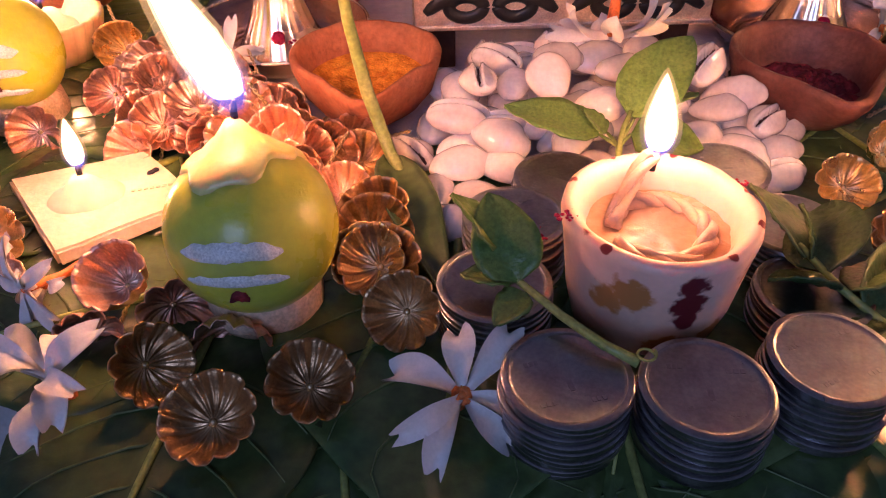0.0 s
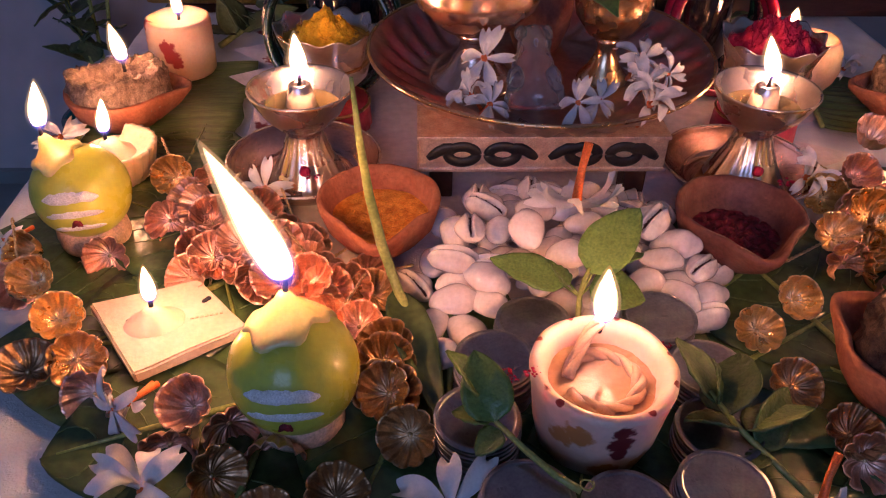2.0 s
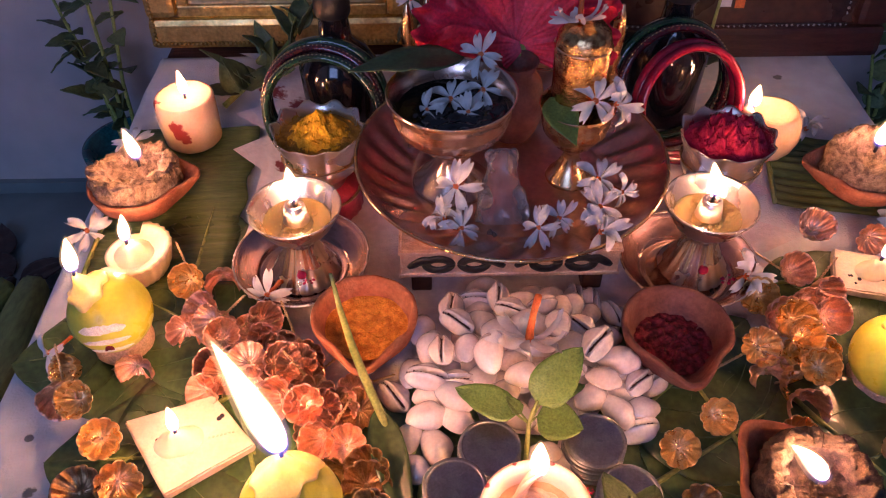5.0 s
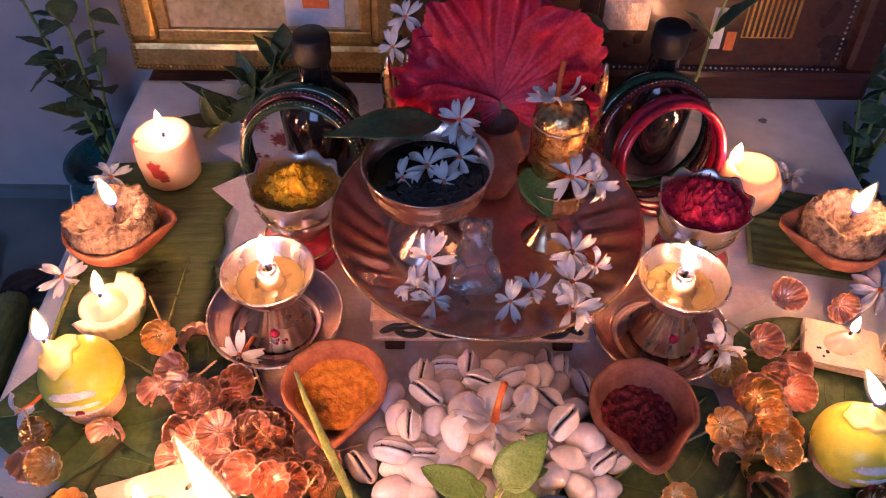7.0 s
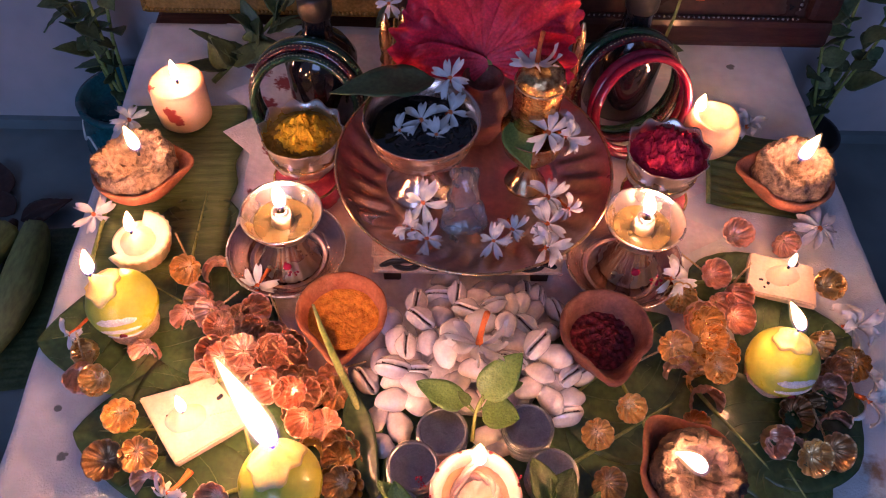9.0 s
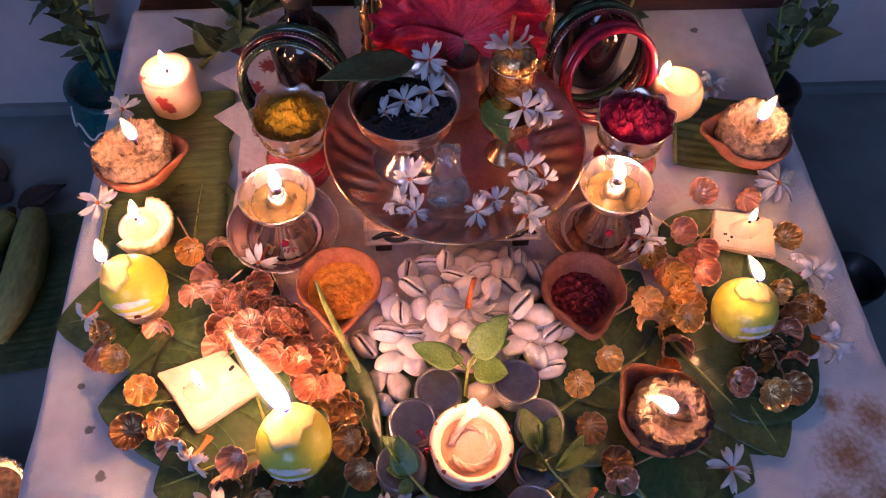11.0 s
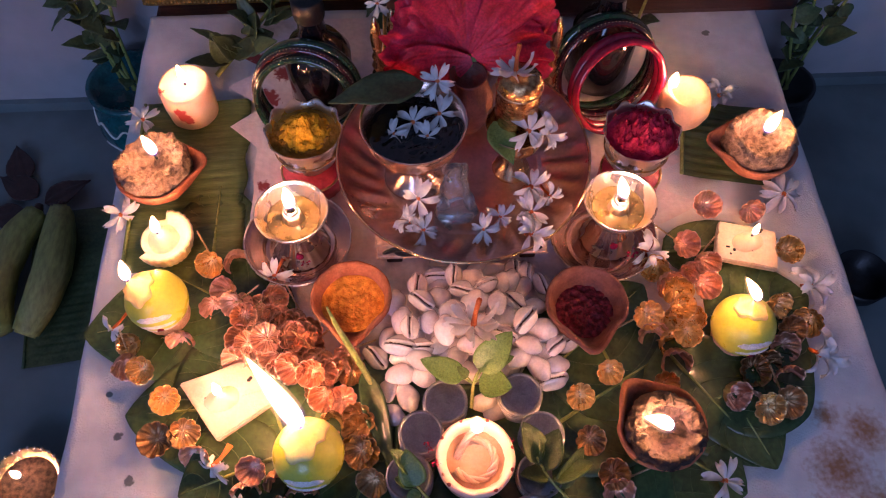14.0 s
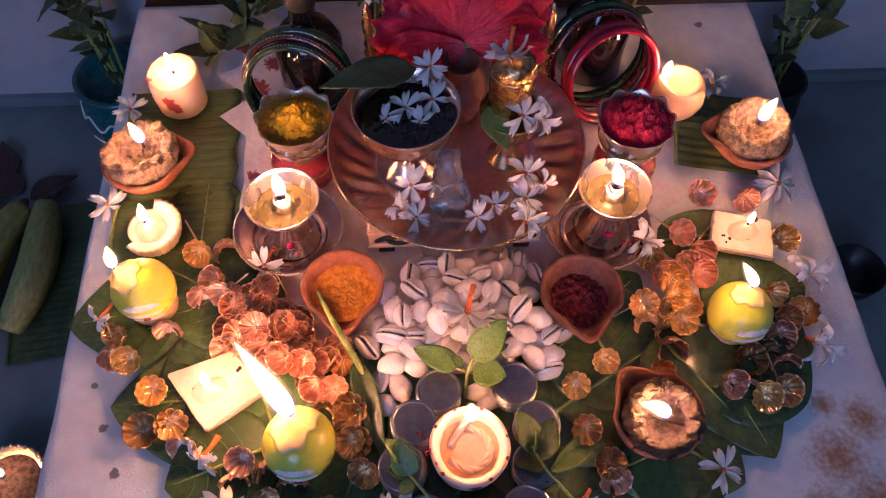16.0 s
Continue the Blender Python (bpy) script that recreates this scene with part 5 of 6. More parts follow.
# ---- scalloped bowls on pink stands ----
def scalloped_bowl(x, y, label, mat, mound, mound_label, seed):
    st = thing("bowl_stand", "pink lacquered ring stand with beaded edge", "stand", (x, y - 0.004, 0.0015), 0, "bowl stands")
    part("ring_base", lathe([(0.0, 0), (0.019, 0), (0.02, 0.001), (0.0195, 0.012), (0.0185, 0.0145), (0, 0.0145)], 48, lambda a, r, z, i: (r * (1 + 0.02 * math.cos(24 * a)), z)), PINK, st)
    part("beading", ring(0.0195, 0.0009, 72, 6), GOLD_BRASS, st, "fine gold beading").location = (0, 0, 0.0135)
    t = thing("scalloped_bowl", label, "bowl", (x, y, 0.0165), 0, "scalloped bowls")

    def wavy(a, r, z, i):
        q = min(1.0, max(0.0, (z - 0.012) / 0.022))
        return r * (1 + 0.035 * q * math.cos(10 * a)), z + 0.0013 * q * math.cos(10 * a) + 0.0006 * q * math.sin(3 * a)
    prof = [(0, 0), (0.0115, 0), (0.012, 0.0015), (0.0095, 0.004), (0.0135, 0.006), (0.019, 0.0115), (0.0205, 0.017), (0.0198, 0.0215), (0.0212, 0.027), (0.0236, 0.034), (0.0238, 0.0348), (0.0228, 0.0342), (0.0205, 0.027), (0.0188, 0.0205), (0.012, 0.0085), (0, 0.0075)]
    part("body", lathe(prof, 108, wavy), BRASS, t)
    part("band", ring(0.0204, 0.0007, 72, 6), GOLD_BRASS, t, "raised band").location = (0, 0, 0.019)
    powder(t, "powder", 0.0212, 0.0285, 0.002, mat if mound else OCHRE, mound_label, seed, 1.2, 0.0024)
    ob = powder(t, "powder_lump", 0.0165 if not mound else 0.0185, 0.0285, 0.0155 if not mound else 0.012, mat, mound_label, seed + 3, 0.85 if not mound else 1.8, 0.003 if not mound else 0.0062)
    ob.location = (0.003 if mound else 0.0, 0.002, 0)
    return t


scalloped_bowl(-0.0835, 0.2985, "scalloped brass bowl heaped with yellow turmeric powder", TURMERIC, 0, "heap of yellow turmeric powder", 1.0)
scalloped_bowl(0.1265, 0.288, "scalloped brass bowl heaped with crimson kumkum powder", KUMKUM, 1, "heap of crimson kumkum powder", 6.0)


# ---- bangles and dark bottles behind ----
def bangle(x, y, z, r, lean, yaw, mat, label, beads=False, thick=0.0025):
    t = thing("bangle", label, "bangle", (x, y, z), 0, "glass bangles")
    t.matrix_world = pose(x, y, z, 0, 0, yaw) @ pose(0, 0, 0, 90 - lean, 0, 0)
    part("hoop", ring(r, thick, 72, 10, 1.5), mat, t)
    if beads:
        bm = bmesh.new()
        for k in range(90):
            a = 2 * math.pi * k / 90
            bmesh.ops.create_icosphere(bm, subdivisions=1, radius=0.0006, matrix=Matrix.Translation(((r + thick * 0.7) * math.cos(a), (r + thick * 0.7) * math.sin(a), 0.0024)))
        tagged(part("glitter", bm, GLITTER, t, "line of tiny gold glitter beads"), kind="stuff")
    return t


bangle(-0.086, 0.333, 0.0345, 0.0325, 18, -8, BANGLE_GREEN, "dark green glass bangle with gold glitter, standing", True)
bangle(-0.086, 0.3385, 0.036, 0.0335, 18, -8, BANGLE_DARK, "dark maroon glass bangle with gold glitter, standing", True)
bangle(-0.084, 0.344, 0.037, 0.034, 15, -5, BANGLE_GREEN, "dark green glass bangle, standing")
bangle(0.1235, 0.338, 0.034, 0.0325, 20, 18, BANGLE_RED, "crimson glass bangle leaning upright")
bangle(0.1215, 0.3435, 0.034, 0.0325, 20, 18, BANGLE_RED, "crimson glass bangle leaning upright")
bangle(0.1155, 0.351, 0.0375, 0.034, 18, 12, BANGLE_DARK, "dark maroon glass bangle with glitter, standing", True)
bangle(0.1135, 0.357, 0.0385, 0.0345, 15, 10, BANGLE_GREEN, "dark green glass bangle, standing")
for x, y in ((-0.0785, 0.3665), (0.1185, 0.3795)):
    t = thing("bottle", "glossy black glass bottle behind the bangles", "bottle", (x, y, 0.001), 0, "black bottles")
    part("body", lathe([(0, 0), (0.019, 0), (0.0228, 0.003), (0.022, 0.02), (0.0228, 0.046), (0.017, 0.056), (0.0095, 0.063), (0.0085, 0.075), (0.0095, 0.078), (0.0095, 0.085), (0, 0.086)], 36), BLACK_GLASS, t)
    part("cap", lathe([(0.0098, 0.078), (0.0102, 0.08), (0.0102, 0.092), (0.009, 0.0935), (0, 0.0935)], 24), BLACK_PAINT, t, "black cap")

# ---- gilt throne behind the plate ----
throne = thing("gilt_throne", "small gilt throne with turned posts and dark seat", "throne", (0.019, 0.384, 0.0012))
part("seat", block(-0.052, -0.016, 0, 0.052, 0.02, 0.05, 0.002), GOLD_WOOD, throne, smooth=False)
part("back", block(-0.05, 0.014, 0.05, 0.05, 0.02, 0.13, 0.002), DARK_WOOD, throne, "dark wooden back", smooth=False)
for px, py in ((-0.0555, -0.036), (-0.045, -0.03), (0.0575, -0.04), (0.047, -0.03)):
    bm = lathe([(0, 0), (0.0042, 0), (0.0042, 0.028), (0.0046, 0.03), (0.0046, 0.045), (0.003, 0.048), (0.0044, 0.052), (0.0026, 0.056), (0.0038, 0.06), (0.0026, 0.064), (0.0036, 0.07), (0.0038, 0.076), (0.0028, 0.085), (0.0012, 0.092), (0, 0.093)], 20)
    part("post", bm, GOLD_BRASS, throne, "turned gilt post").location = (px, py, 0)
for sx in (-0.05, 0.052):
    part("arm_rail", block(sx - 0.003, -0.036, 0.042, sx + 0.003, 0.016, 0.05, 0.001), GOLD_BRASS, throne, smooth=False)


# ---- blossoms ----
def blossom_petal(length=0.0127, width=0.0062, curl=0.3, seed=0):
    bm = bmesh.new()
    ny, nx = 11, 6
    rows = []
    for j in range(ny + 1):
        v = j / ny
        w = width / 2 * (0.3 + 0.7 * math.sin(math.pi / 2 * min(1, v / 0.62)) ** 1.3) * (math.sqrt(max(0.0, 1 - ((v - 0.62) / 0.44) ** 2)) if v > 0.62 else 1.0)
        row = []
        for i in range(nx + 1):
            u = 2 * i / nx - 1
            notch = 0.0026 * max(0, 1 - abs(u + 0.15)) ** 1.3 * max(0.0, (v - 0.55) / 0.45) ** 2
            y = 0.0012 + v * length - notch
            x = u * w + 0.0016 * v * v * math.sin(seed * 5 + 1)
            z = curl * 0.006 * math.sin(v * 2.6 + seed) + 0.0012 * u * u * (1.1 - v) + 0.0011 * u * v + 0.0045 * v * v * math.sin(seed * 9) - 0.0025 * v ** 3
            row.append(bm.verts.new((x, y, z)))
        rows.append(row)
    for a, b in zip(rows, rows[1:]):
        for i in range(nx):
            bm.faces.new((a[i], a[i + 1], b[i + 1], b[i]))
    faces = list(bm.faces)
    back = bmesh.ops.duplicate(bm, geom=faces)["geom"]
    for g in back:
        if isinstance(g, bmesh.types.BMVert):
            g.co.z -= 0.0004
    bmesh.ops.reverse_faces(bm, faces=[g for g in back if isinstance(g, bmesh.types.BMFace)])
    return bm


def blossom_master(n, curl, seed, lift=(-12, 30)):
    t = thing("jasmine_blossom", "white night jasmine blossom with an orange tube", "blossom", group="white blossoms")
    rnd = random.Random(seed)
    for k in range(n):
        p = part("petal", blossom_petal(rnd.uniform(0.0105, 0.0148), rnd.uniform(0.0042, 0.006), curl, rnd.uniform(-0.4, 0.5)), PETAL, t)
        p.matrix_local = pose(0, 0, 0.0008, rnd.uniform(*lift), rnd.uniform(-25, 25), 360 * k / n + rnd.uniform(-17, 17))
    part("tube", tube([(0, 0, 0.0012), (0, 0, -0.003), (0.0004, 0, -0.009), (0.0014, 0.0008, -0.0165)], [0.0016, 0.0013, 0.0011, 0.0013], 8), CORAL, t, "orange flower tube")
    part("eye", lathe([(0.0019, 0.0008), (0.0014, 0.0016), (0.0006, 0.0012), (0, 0.001)], 12), CORAL, t, "orange eye of the flower")
    return t


BLOSSOMS = [blossom_master(7, 0.4, 1), blossom_master(8, 0.9, 2), blossom_master(6, 0.2, 3), blossom_master(8, 0.05, 6, (-14, 2))]
used = [False] * 4


def blossom(x, y, z, tx, ty, turn, kind, size=1.0):
    m = Matrix.Translation((x, y, z)) @ pose(0, 0, 0, tx, ty, 0) @ pose(0, 0, 0, 0, 0, turn)
    if used[kind]:
        ob = copy_thing(BLOSSOMS[kind], m)
    else:
        ob, used[kind] = BLOSSOMS[kind], True
        ob.matrix_world = m
    ob.scale = (size * 0.92, size * 0.92, size * 0.92)
    return ob


for row in [(-0.032, 0.0665, 0.012, 25, 5, 10, 0, 1.25), (-0.1125, 0.0735, 0.012, 20, 0, 40, 1, 1.15), (-0.129, 0.103, 0.012, 50, -60, 0, 2, 0.95), (-0.127, 0.106, 0.01, 60, -70, 90, 1, 0.7),
            (-0.204, 0.346, 0.008, 30, 20, 0, 0, 0.9), (-0.206, 0.267, 0.01, 40, 60, 30, 2, 0.95), (-0.196, 0.186, 0.012, 60, -50, 0, 2, 0.8), (0.204, 0.353, 0.005, 6, 0, 12, 1, 0.95)]:
    blossom(*row)
for row in [(0.2265, 0.266, 0.0065, 14, 0, 0, 3, 1.2), (0.2245, 0.198, 0.008, 25, 5, 40, 1, 1.1), (0.217, 0.153, 0.01, 40, 25, 10, 1, 1.15), (0.1455, 0.084, 0.009, 12, 0, 20, 0, 0.95), (0.067, 0.067, 0.01, 150, 10, 0, 0, 1.0),
            (-0.103, 0.217, 0.014, 60, -20, 20, 0, 0.95), (0.1265, 0.2235, 0.014, 35, 10, 0, 1, 0.95), (0.0145, 0.167, 0.0415, 160, 4, 15, 3, 1.3)]:
    blossom(*row)
for row in [(0.052, 0.245, 0.058, 30, 15, 0, 0, 0.95), (0.051, 0.23, 0.055, 40, 0, 60, 2, 0.9), (0.05, 0.2165, 0.052, 25, 10, 20, 1, 0.95), (0.0236, 0.2225, 0.05, 50, -30, 0, 2, 0.8), (0.034, 0.233, 0.046, 60, 20, 20, 0, 0.75),
            (-0.013, 0.2375, 0.062, 55, -20, 0, 2, 1.0), (-0.0115, 0.2245, 0.048, 40, 20, 40, 0, 0.8), (-0.0185, 0.229, 0.05, 20, -30, 80, 1, 0.75), (0.063, 0.241, 0.054, 60, 60, 0, 0, 0.7)]:
    blossom(*row)
for row in [(-0.015, 0.2755, 0.0825, 30, 0, 0, 0, 0.85), (0.0, 0.2795, 0.0845, 30, 25, 30, 2, 0.9), (-0.0255, 0.2685, 0.082, 40, -40, 0, 2, 0.7), (-0.007, 0.2665, 0.082, 60, 0, 50, 2, 0.7), (0.0, 0.296, 0.094, 60, -20, 0, 0, 0.85),
            (0.049, 0.2605, 0.0905, 45, 10, 0, 0, 0.95), (0.0585, 0.2605, 0.0885, 50, 40, 30, 1, 0.85), (0.0405, 0.275, 0.1235, 160, 0, 10, 3, 0.98), (-0.028, 0.375, 0.1, 50, 0, 0, 0, 0.8), (-0.035, 0.37, 0.085, 70, 10, 50, 2, 0.8)]:
    blossom(*row)

# ---- hibiscus ----
hib = thing("hibiscus", "large red hibiscus flower leaning against the throne", "flower", (0.0215, 0.331, 0.0785), 0, tilt=(66, 0))


def ruffled_petal(length, width, seed):
    bm = bmesh.new()
    ny, nx = 26, 32
    rows = []
    for j in range(ny + 1):
        v = j / ny
        row = []
        for i in range(nx + 1):
            u = 2 * i / nx - 1
            w = width / 2 * (0.12 + 0.88 * min(1, v * 1.5) ** 0.8)
            x = u * w
            y = v * length * (1 - 0.2 * u * u * v) + 0.006 * v * noise.noise(Vector((u * 4 + seed, seed, 0))) + 0.0022 * v ** 6 * noise.noise(Vector((u * 17, seed, 3)))
            z = 0.012 * v * v + 0.011 * v * v * noise.noise(Vector((u * 3.2 + seed, v * 3.5, seed))) + 0.0011 * math.cos(u * 26) * v * (1 - 0.5 * v) + 0.004 * v ** 5 * noise.noise(Vector((u * 9, seed, 8))) - 0.006 * u * u * v
            row.append(bm.verts.new((x, y, z)))
        rows.append(row)
    for a, b in zip(rows, rows[1:]):
        for i in range(nx):
            bm.faces.new((a[i], a[i + 1], b[i + 1], b[i]))
    back = bmesh.ops.duplicate(bm, geom=list(bm.faces))["geom"]
    for g in back:
        if isinstance(g, bmesh.types.BMVert):
            g.co.z -= 0.0004
    bmesh.ops.reverse_faces(bm, faces=[g for g in back if isinstance(g, bmesh.types.BMFace)])
    return bm


for k, (a, l, w) in enumerate([(74, 0.056, 0.046), (34, 0.06, 0.046), (-6, 0.06, 0.044), (-44, 0.06, 0.046), (-84, 0.048, 0.042), (106, 0.05, 0.04)]):
    p = part("petal", ruffled_petal(l, w, k * 3.7), HIBISCUS, hib)
    p.matrix_local = pose(0, 0, 0.0022 * k, 4 - 3 * (k % 3), 5 * (k % 2), a)
part("calyx", lathe([(0, -0.012), (0.002, -0.011), (0.0035, -0.004), (0.0042, 0.001), (0.003, 0.003), (0, 0.003)], 16), STALK, hib, "green calyx").location = (0, -0.002, 0.006)
part("stem", tube([(0, -0.003, 0.002), (0.0005, -0.014, 0.002), (-0.001, -0.03, 0.0)], 0.0013, 8), STALK, hib, "thin green stem")


# ---- loose leaves and sprigs ----
def free_leaf(name, label, mat, base, tip, width, roll=0.0, cup=0.25, seed=0.0, curl=0.1, heart=0.0, blunt=1.0):
    """A single leaf from base to tip."""
    b, t = Vector(base), Vector(tip)
    d = t - b
    y = d.normalized()
    x = y.cross(Vector((0, 0, 1))).normalized()
    z = x.cross(y)
    m = Matrix((x, y, z)).transposed().to_4x4()
    m.translation = b
    m = m @ Matrix.Rotation(radians(roll), 4, "Y")
    bm = leaf_mesh(d.length, width, tip=0.8, curl=curl, cup=cup, seed=seed, nx=8, ny=12, wave=0.05, rib=0.0003, heart=heart, blunt=blunt)
    bm.transform(m)
    return bm


ob = part("green_leaf", free_leaf("", "", None, (-0.008, 0.2965, 0.092), (-0.062, 0.2815, 0.093), 0.024, 6, 0.15, 3.0), DARK_LEAF)
tagged(ob, "dark green leaf resting on a brass bowl", "leaf")
ob = part("green_leaf", free_leaf("", "", None, (0.031, 0.2725, 0.085), (0.041, 0.249, 0.0745), 0.014, 10, 0.3, 5.0), TULSI)
tagged(ob, "small bright green leaf in the brass bowl", "leaf")


def sprig(label, base, stem_pts, leaves, mat=TULSI):
    """A basil sprig: stem points and leaves (from, to, width, roll), all relative to base."""
    t = thing("basil_sprig", label, "herb sprig", base, 0, "basil sprigs")
    n = len(stem_pts)
    part("stem", tube(stem_pts, [0.0011 - 0.0005 * k / n for k in range(n)], 8), STALK, t, "pale green stem")
    for k, (a, b, w, roll) in enumerate(leaves):
        part("leaf", free_leaf("", "", None, a, b, w, roll, 0.28, k * 2.3, 0.18, blunt=0.66), mat, t)
    return t


sprig("fresh basil sprig standing before the cowries", (0.0118, 0.129, 0.012), [(0, 0, 0), (0.0005, 0.005, 0.005), (0.0013, 0.01, 0.0095), (0.003, 0.014, 0.013), (0.005, 0.0165, 0.0165)],
      [((0.0045, 0.0155, 0.0155), (0.0235, 0.033, 0.0285), 0.0155, 12), ((-0.0035, 0.0135, 0.0115), (-0.0275, 0.0245, 0.0135), 0.012, -10), ((0.0045, 0.012, 0.012), (0.0225, 0.0075, 0.0095), 0.0145, 18),
       ((-0.0015, 0.0135, 0.012), (-0.0075, 0.0185, 0.0165), 0.0052, 0), ((0.0065, 0.0165, 0.0155), (0.0245, 0.0225, 0.0165), 0.0095, -15)])
petioles = bpy.data.objects["basil_sprig"]
for tip in ((-0.0035, 0.0135, 0.0115), (0.0045, 0.012, 0.012), (-0.0015, 0.0135, 0.012), (0.0065, 0.0165, 0.0155)):
    part("leaf_stalk", tube([(0.0013, 0.0103, 0.0096), tip], [0.0006, 0.0004], 6), STALK, petioles)
sprig("drooping basil sprig lying over the coins", (0.001, 0.0655, 0.0208), [(0, 0, 0), (-0.006, 0.004, 0.001), (-0.013, 0.011, 0.0022), (-0.019, 0.018, 0.0035), (-0.023, 0.023, 0.004)],
      [((-0.0205, 0.019, 0.004), (-0.0255, 0.0365, 0.0135), 0.0125, -14), ((-0.023, 0.026, 0.006), (-0.0335, 0.036, 0.014), 0.009, 25), ((-0.021, 0.021, 0.003), (-0.032, 0.024, 0.002), 0.008, 10), ((-0.019, 0.017, 0.003), (-0.026, 0.012, -0.001), 0.007, 0)])
curl = bpy.data.objects["basil_sprig.001"]
part("tendril", tube([(0.0016 + 0.0017 * math.cos(k * 0.42), 0.001 + 0.0017 * math.sin(k * 0.42), 0.0006 + 0.00006 * k) for k in range(17)], 0.00028, 6), STALK, curl, "tiny curled tendril")
sprig("drooping basil sprig lying beside the candle", (0.066, 0.07, 0.009), [(0, 0, 0), (-0.008, 0.009, 0.004), (-0.016, 0.018, 0.008), (-0.022, 0.028, 0.012)],
      [((-0.021, 0.025, 0.011), (-0.028, 0.046, 0.015), 0.0155, 30), ((-0.018, 0.021, 0.01), (-0.008, 0.042, 0.012), 0.016, -35), ((-0.014, 0.017, 0.008), (0.009, 0.024, 0.007), 0.0135, -30), ((-0.016, 0.018, 0.008), (-0.031, 0.02, 0.009), 0.011, 30), ((-0.012, 0.013, 0.006), (0.004, 0.034, 0.006), 0.011, 40), ((-0.01, 0.011, 0.005), (-0.018, 0.005, 0.005), 0.006, 10), ((-0.02, 0.024, 0.011), (-0.02, 0.036, 0.017), 0.006, 60)], BASIL_DARK)

stalk_leaf = thing("upright_leaf", "long pale leaf stalk standing up from its leaf", "leaf", (-0.036, 0.12, 0.004))
pts = [(0.003, -0.016, 0.002), (0.0, 0.002, 0.003), (-0.0045, 0.018, 0.005), (-0.011, 0.031, 0.01), (-0.0165, 0.037, 0.026), (-0.02, 0.039, 0.045), (-0.022, 0.038, 0.066), (-0.0232, 0.037, 0.087)]
part("stalk", tube(pts, [0.0006, 0.001, 0.0014, 0.0018, 0.0019, 0.0016, 0.0012, 0.0006], 10), STALK, stalk_leaf)
part("blade", free_leaf("", "", None, (-0.0125, 0.034, 0.009), (0.004, -0.026, 0.004), 0.0125, 0, 0.5, 8.0, 0.02), BETEL, stalk_leaf, "folded narrow green leaf blade")

# twig with broad leaves at the back of the cloth
twig = thing("leafy_twig", "twig of dull green leaves lying before a gilt frame", "twig", (-0.158, 0.388, 0.004))
part("stem", tube([(0, 0, 0), (0.015, 0.018, 0.006), (0.034, 0.04, 0.016), (0.05, 0.052, 0.03)], [0.002, 0.0018, 0.0014, 0.0008], 8), STALK, twig, "woody green stem")
rnd = random.Random(44)
for k in range(20):
    q = 0.15 + 0.85 * k / 19
    a = Vector((0.05 * q, 0.05 * q, 0.026 * q * q + 0.003))
    b = a + Vector((rnd.uniform(-0.034, 0.03), rnd.uniform(-0.004, 0.022), rnd.uniform(0.0, 0.026)))
    part("leaf", free_leaf("", "", None, a, b, rnd.uniform(0.011, 0.017), rnd.uniform(-30, 30), 0.2, k * 1.7, 0.2, blunt=0.8), DARK_LEAF, twig)


# ---- picture frames ----
def moulding(w, h, t, d, mat, parent, name="frame_bar"):
    for x0, z0, x1, z1 in ((0, 0, w, t), (0, h - t, w, h), (0, t, t, h - t), (w - t, t, w, h - t)):
        part(name, block(x0, -d, z0, x1, 0, z1, t * 0.22), mat, parent, smooth=False)


def beads(points, r, mat, parent, label):
    bm = bmesh.new()
    for p in points:
        bmesh.ops.create_icosphere(bm, subdivisions=1, radius=r, matrix=Matrix.Translation(p))
    tagged(part("beading", bm, mat, parent, label), kind="stuff")


f = thing("picture_frame", "gilt picture frame with beaded edge and golden print", "picture frame", (-0.2235, 0.4735, 0.0005), 0, tilt=(-8, 0))
W, H = 0.19, 0.26
moulding(W, H, 0.022, 0.012, FRAME_GOLD, f)
for x0, z0, x1, z1 in ((0.022, 0.022, W - 0.022, 0.03), (0.022, H - 0.03, W - 0.022, H - 0.022), (0.022, 0.03, 0.03, H - 0.03), (W - 0.03, 0.03, W - 0.022, H - 0.03)):
    part("inner_bar", block(x0, -0.008, z0, x1, -0.001, z1, 0.001), FRAME_GOLD, f, smooth=False)
part("print", block(0.02, -0.004, 0.02, W - 0.02, -0.001, H - 0.02), PRINT_GOLD, f, "faded golden print", smooth=False)
part("print_shape", block(0.11, -0.0048, 0.032, 0.15, -0.0042, 0.07, 0.0002), PETAL, f, "pale patch of the print", smooth=False)
part("print_shape", block(0.122, -0.0054, 0.045, 0.14, -0.005, 0.066, 0.0002), CORAL, f, "orange patch of the print", smooth=False)
beads([(0.003 + 0.003 * k, -0.0125, 0.0045) for k in range(62)] + [(0.0045, -0.0125, 0.006 + 0.003 * k) for k in range(80)], 0.0016, FRAME_GOLD, f, "row of small gilt beads")

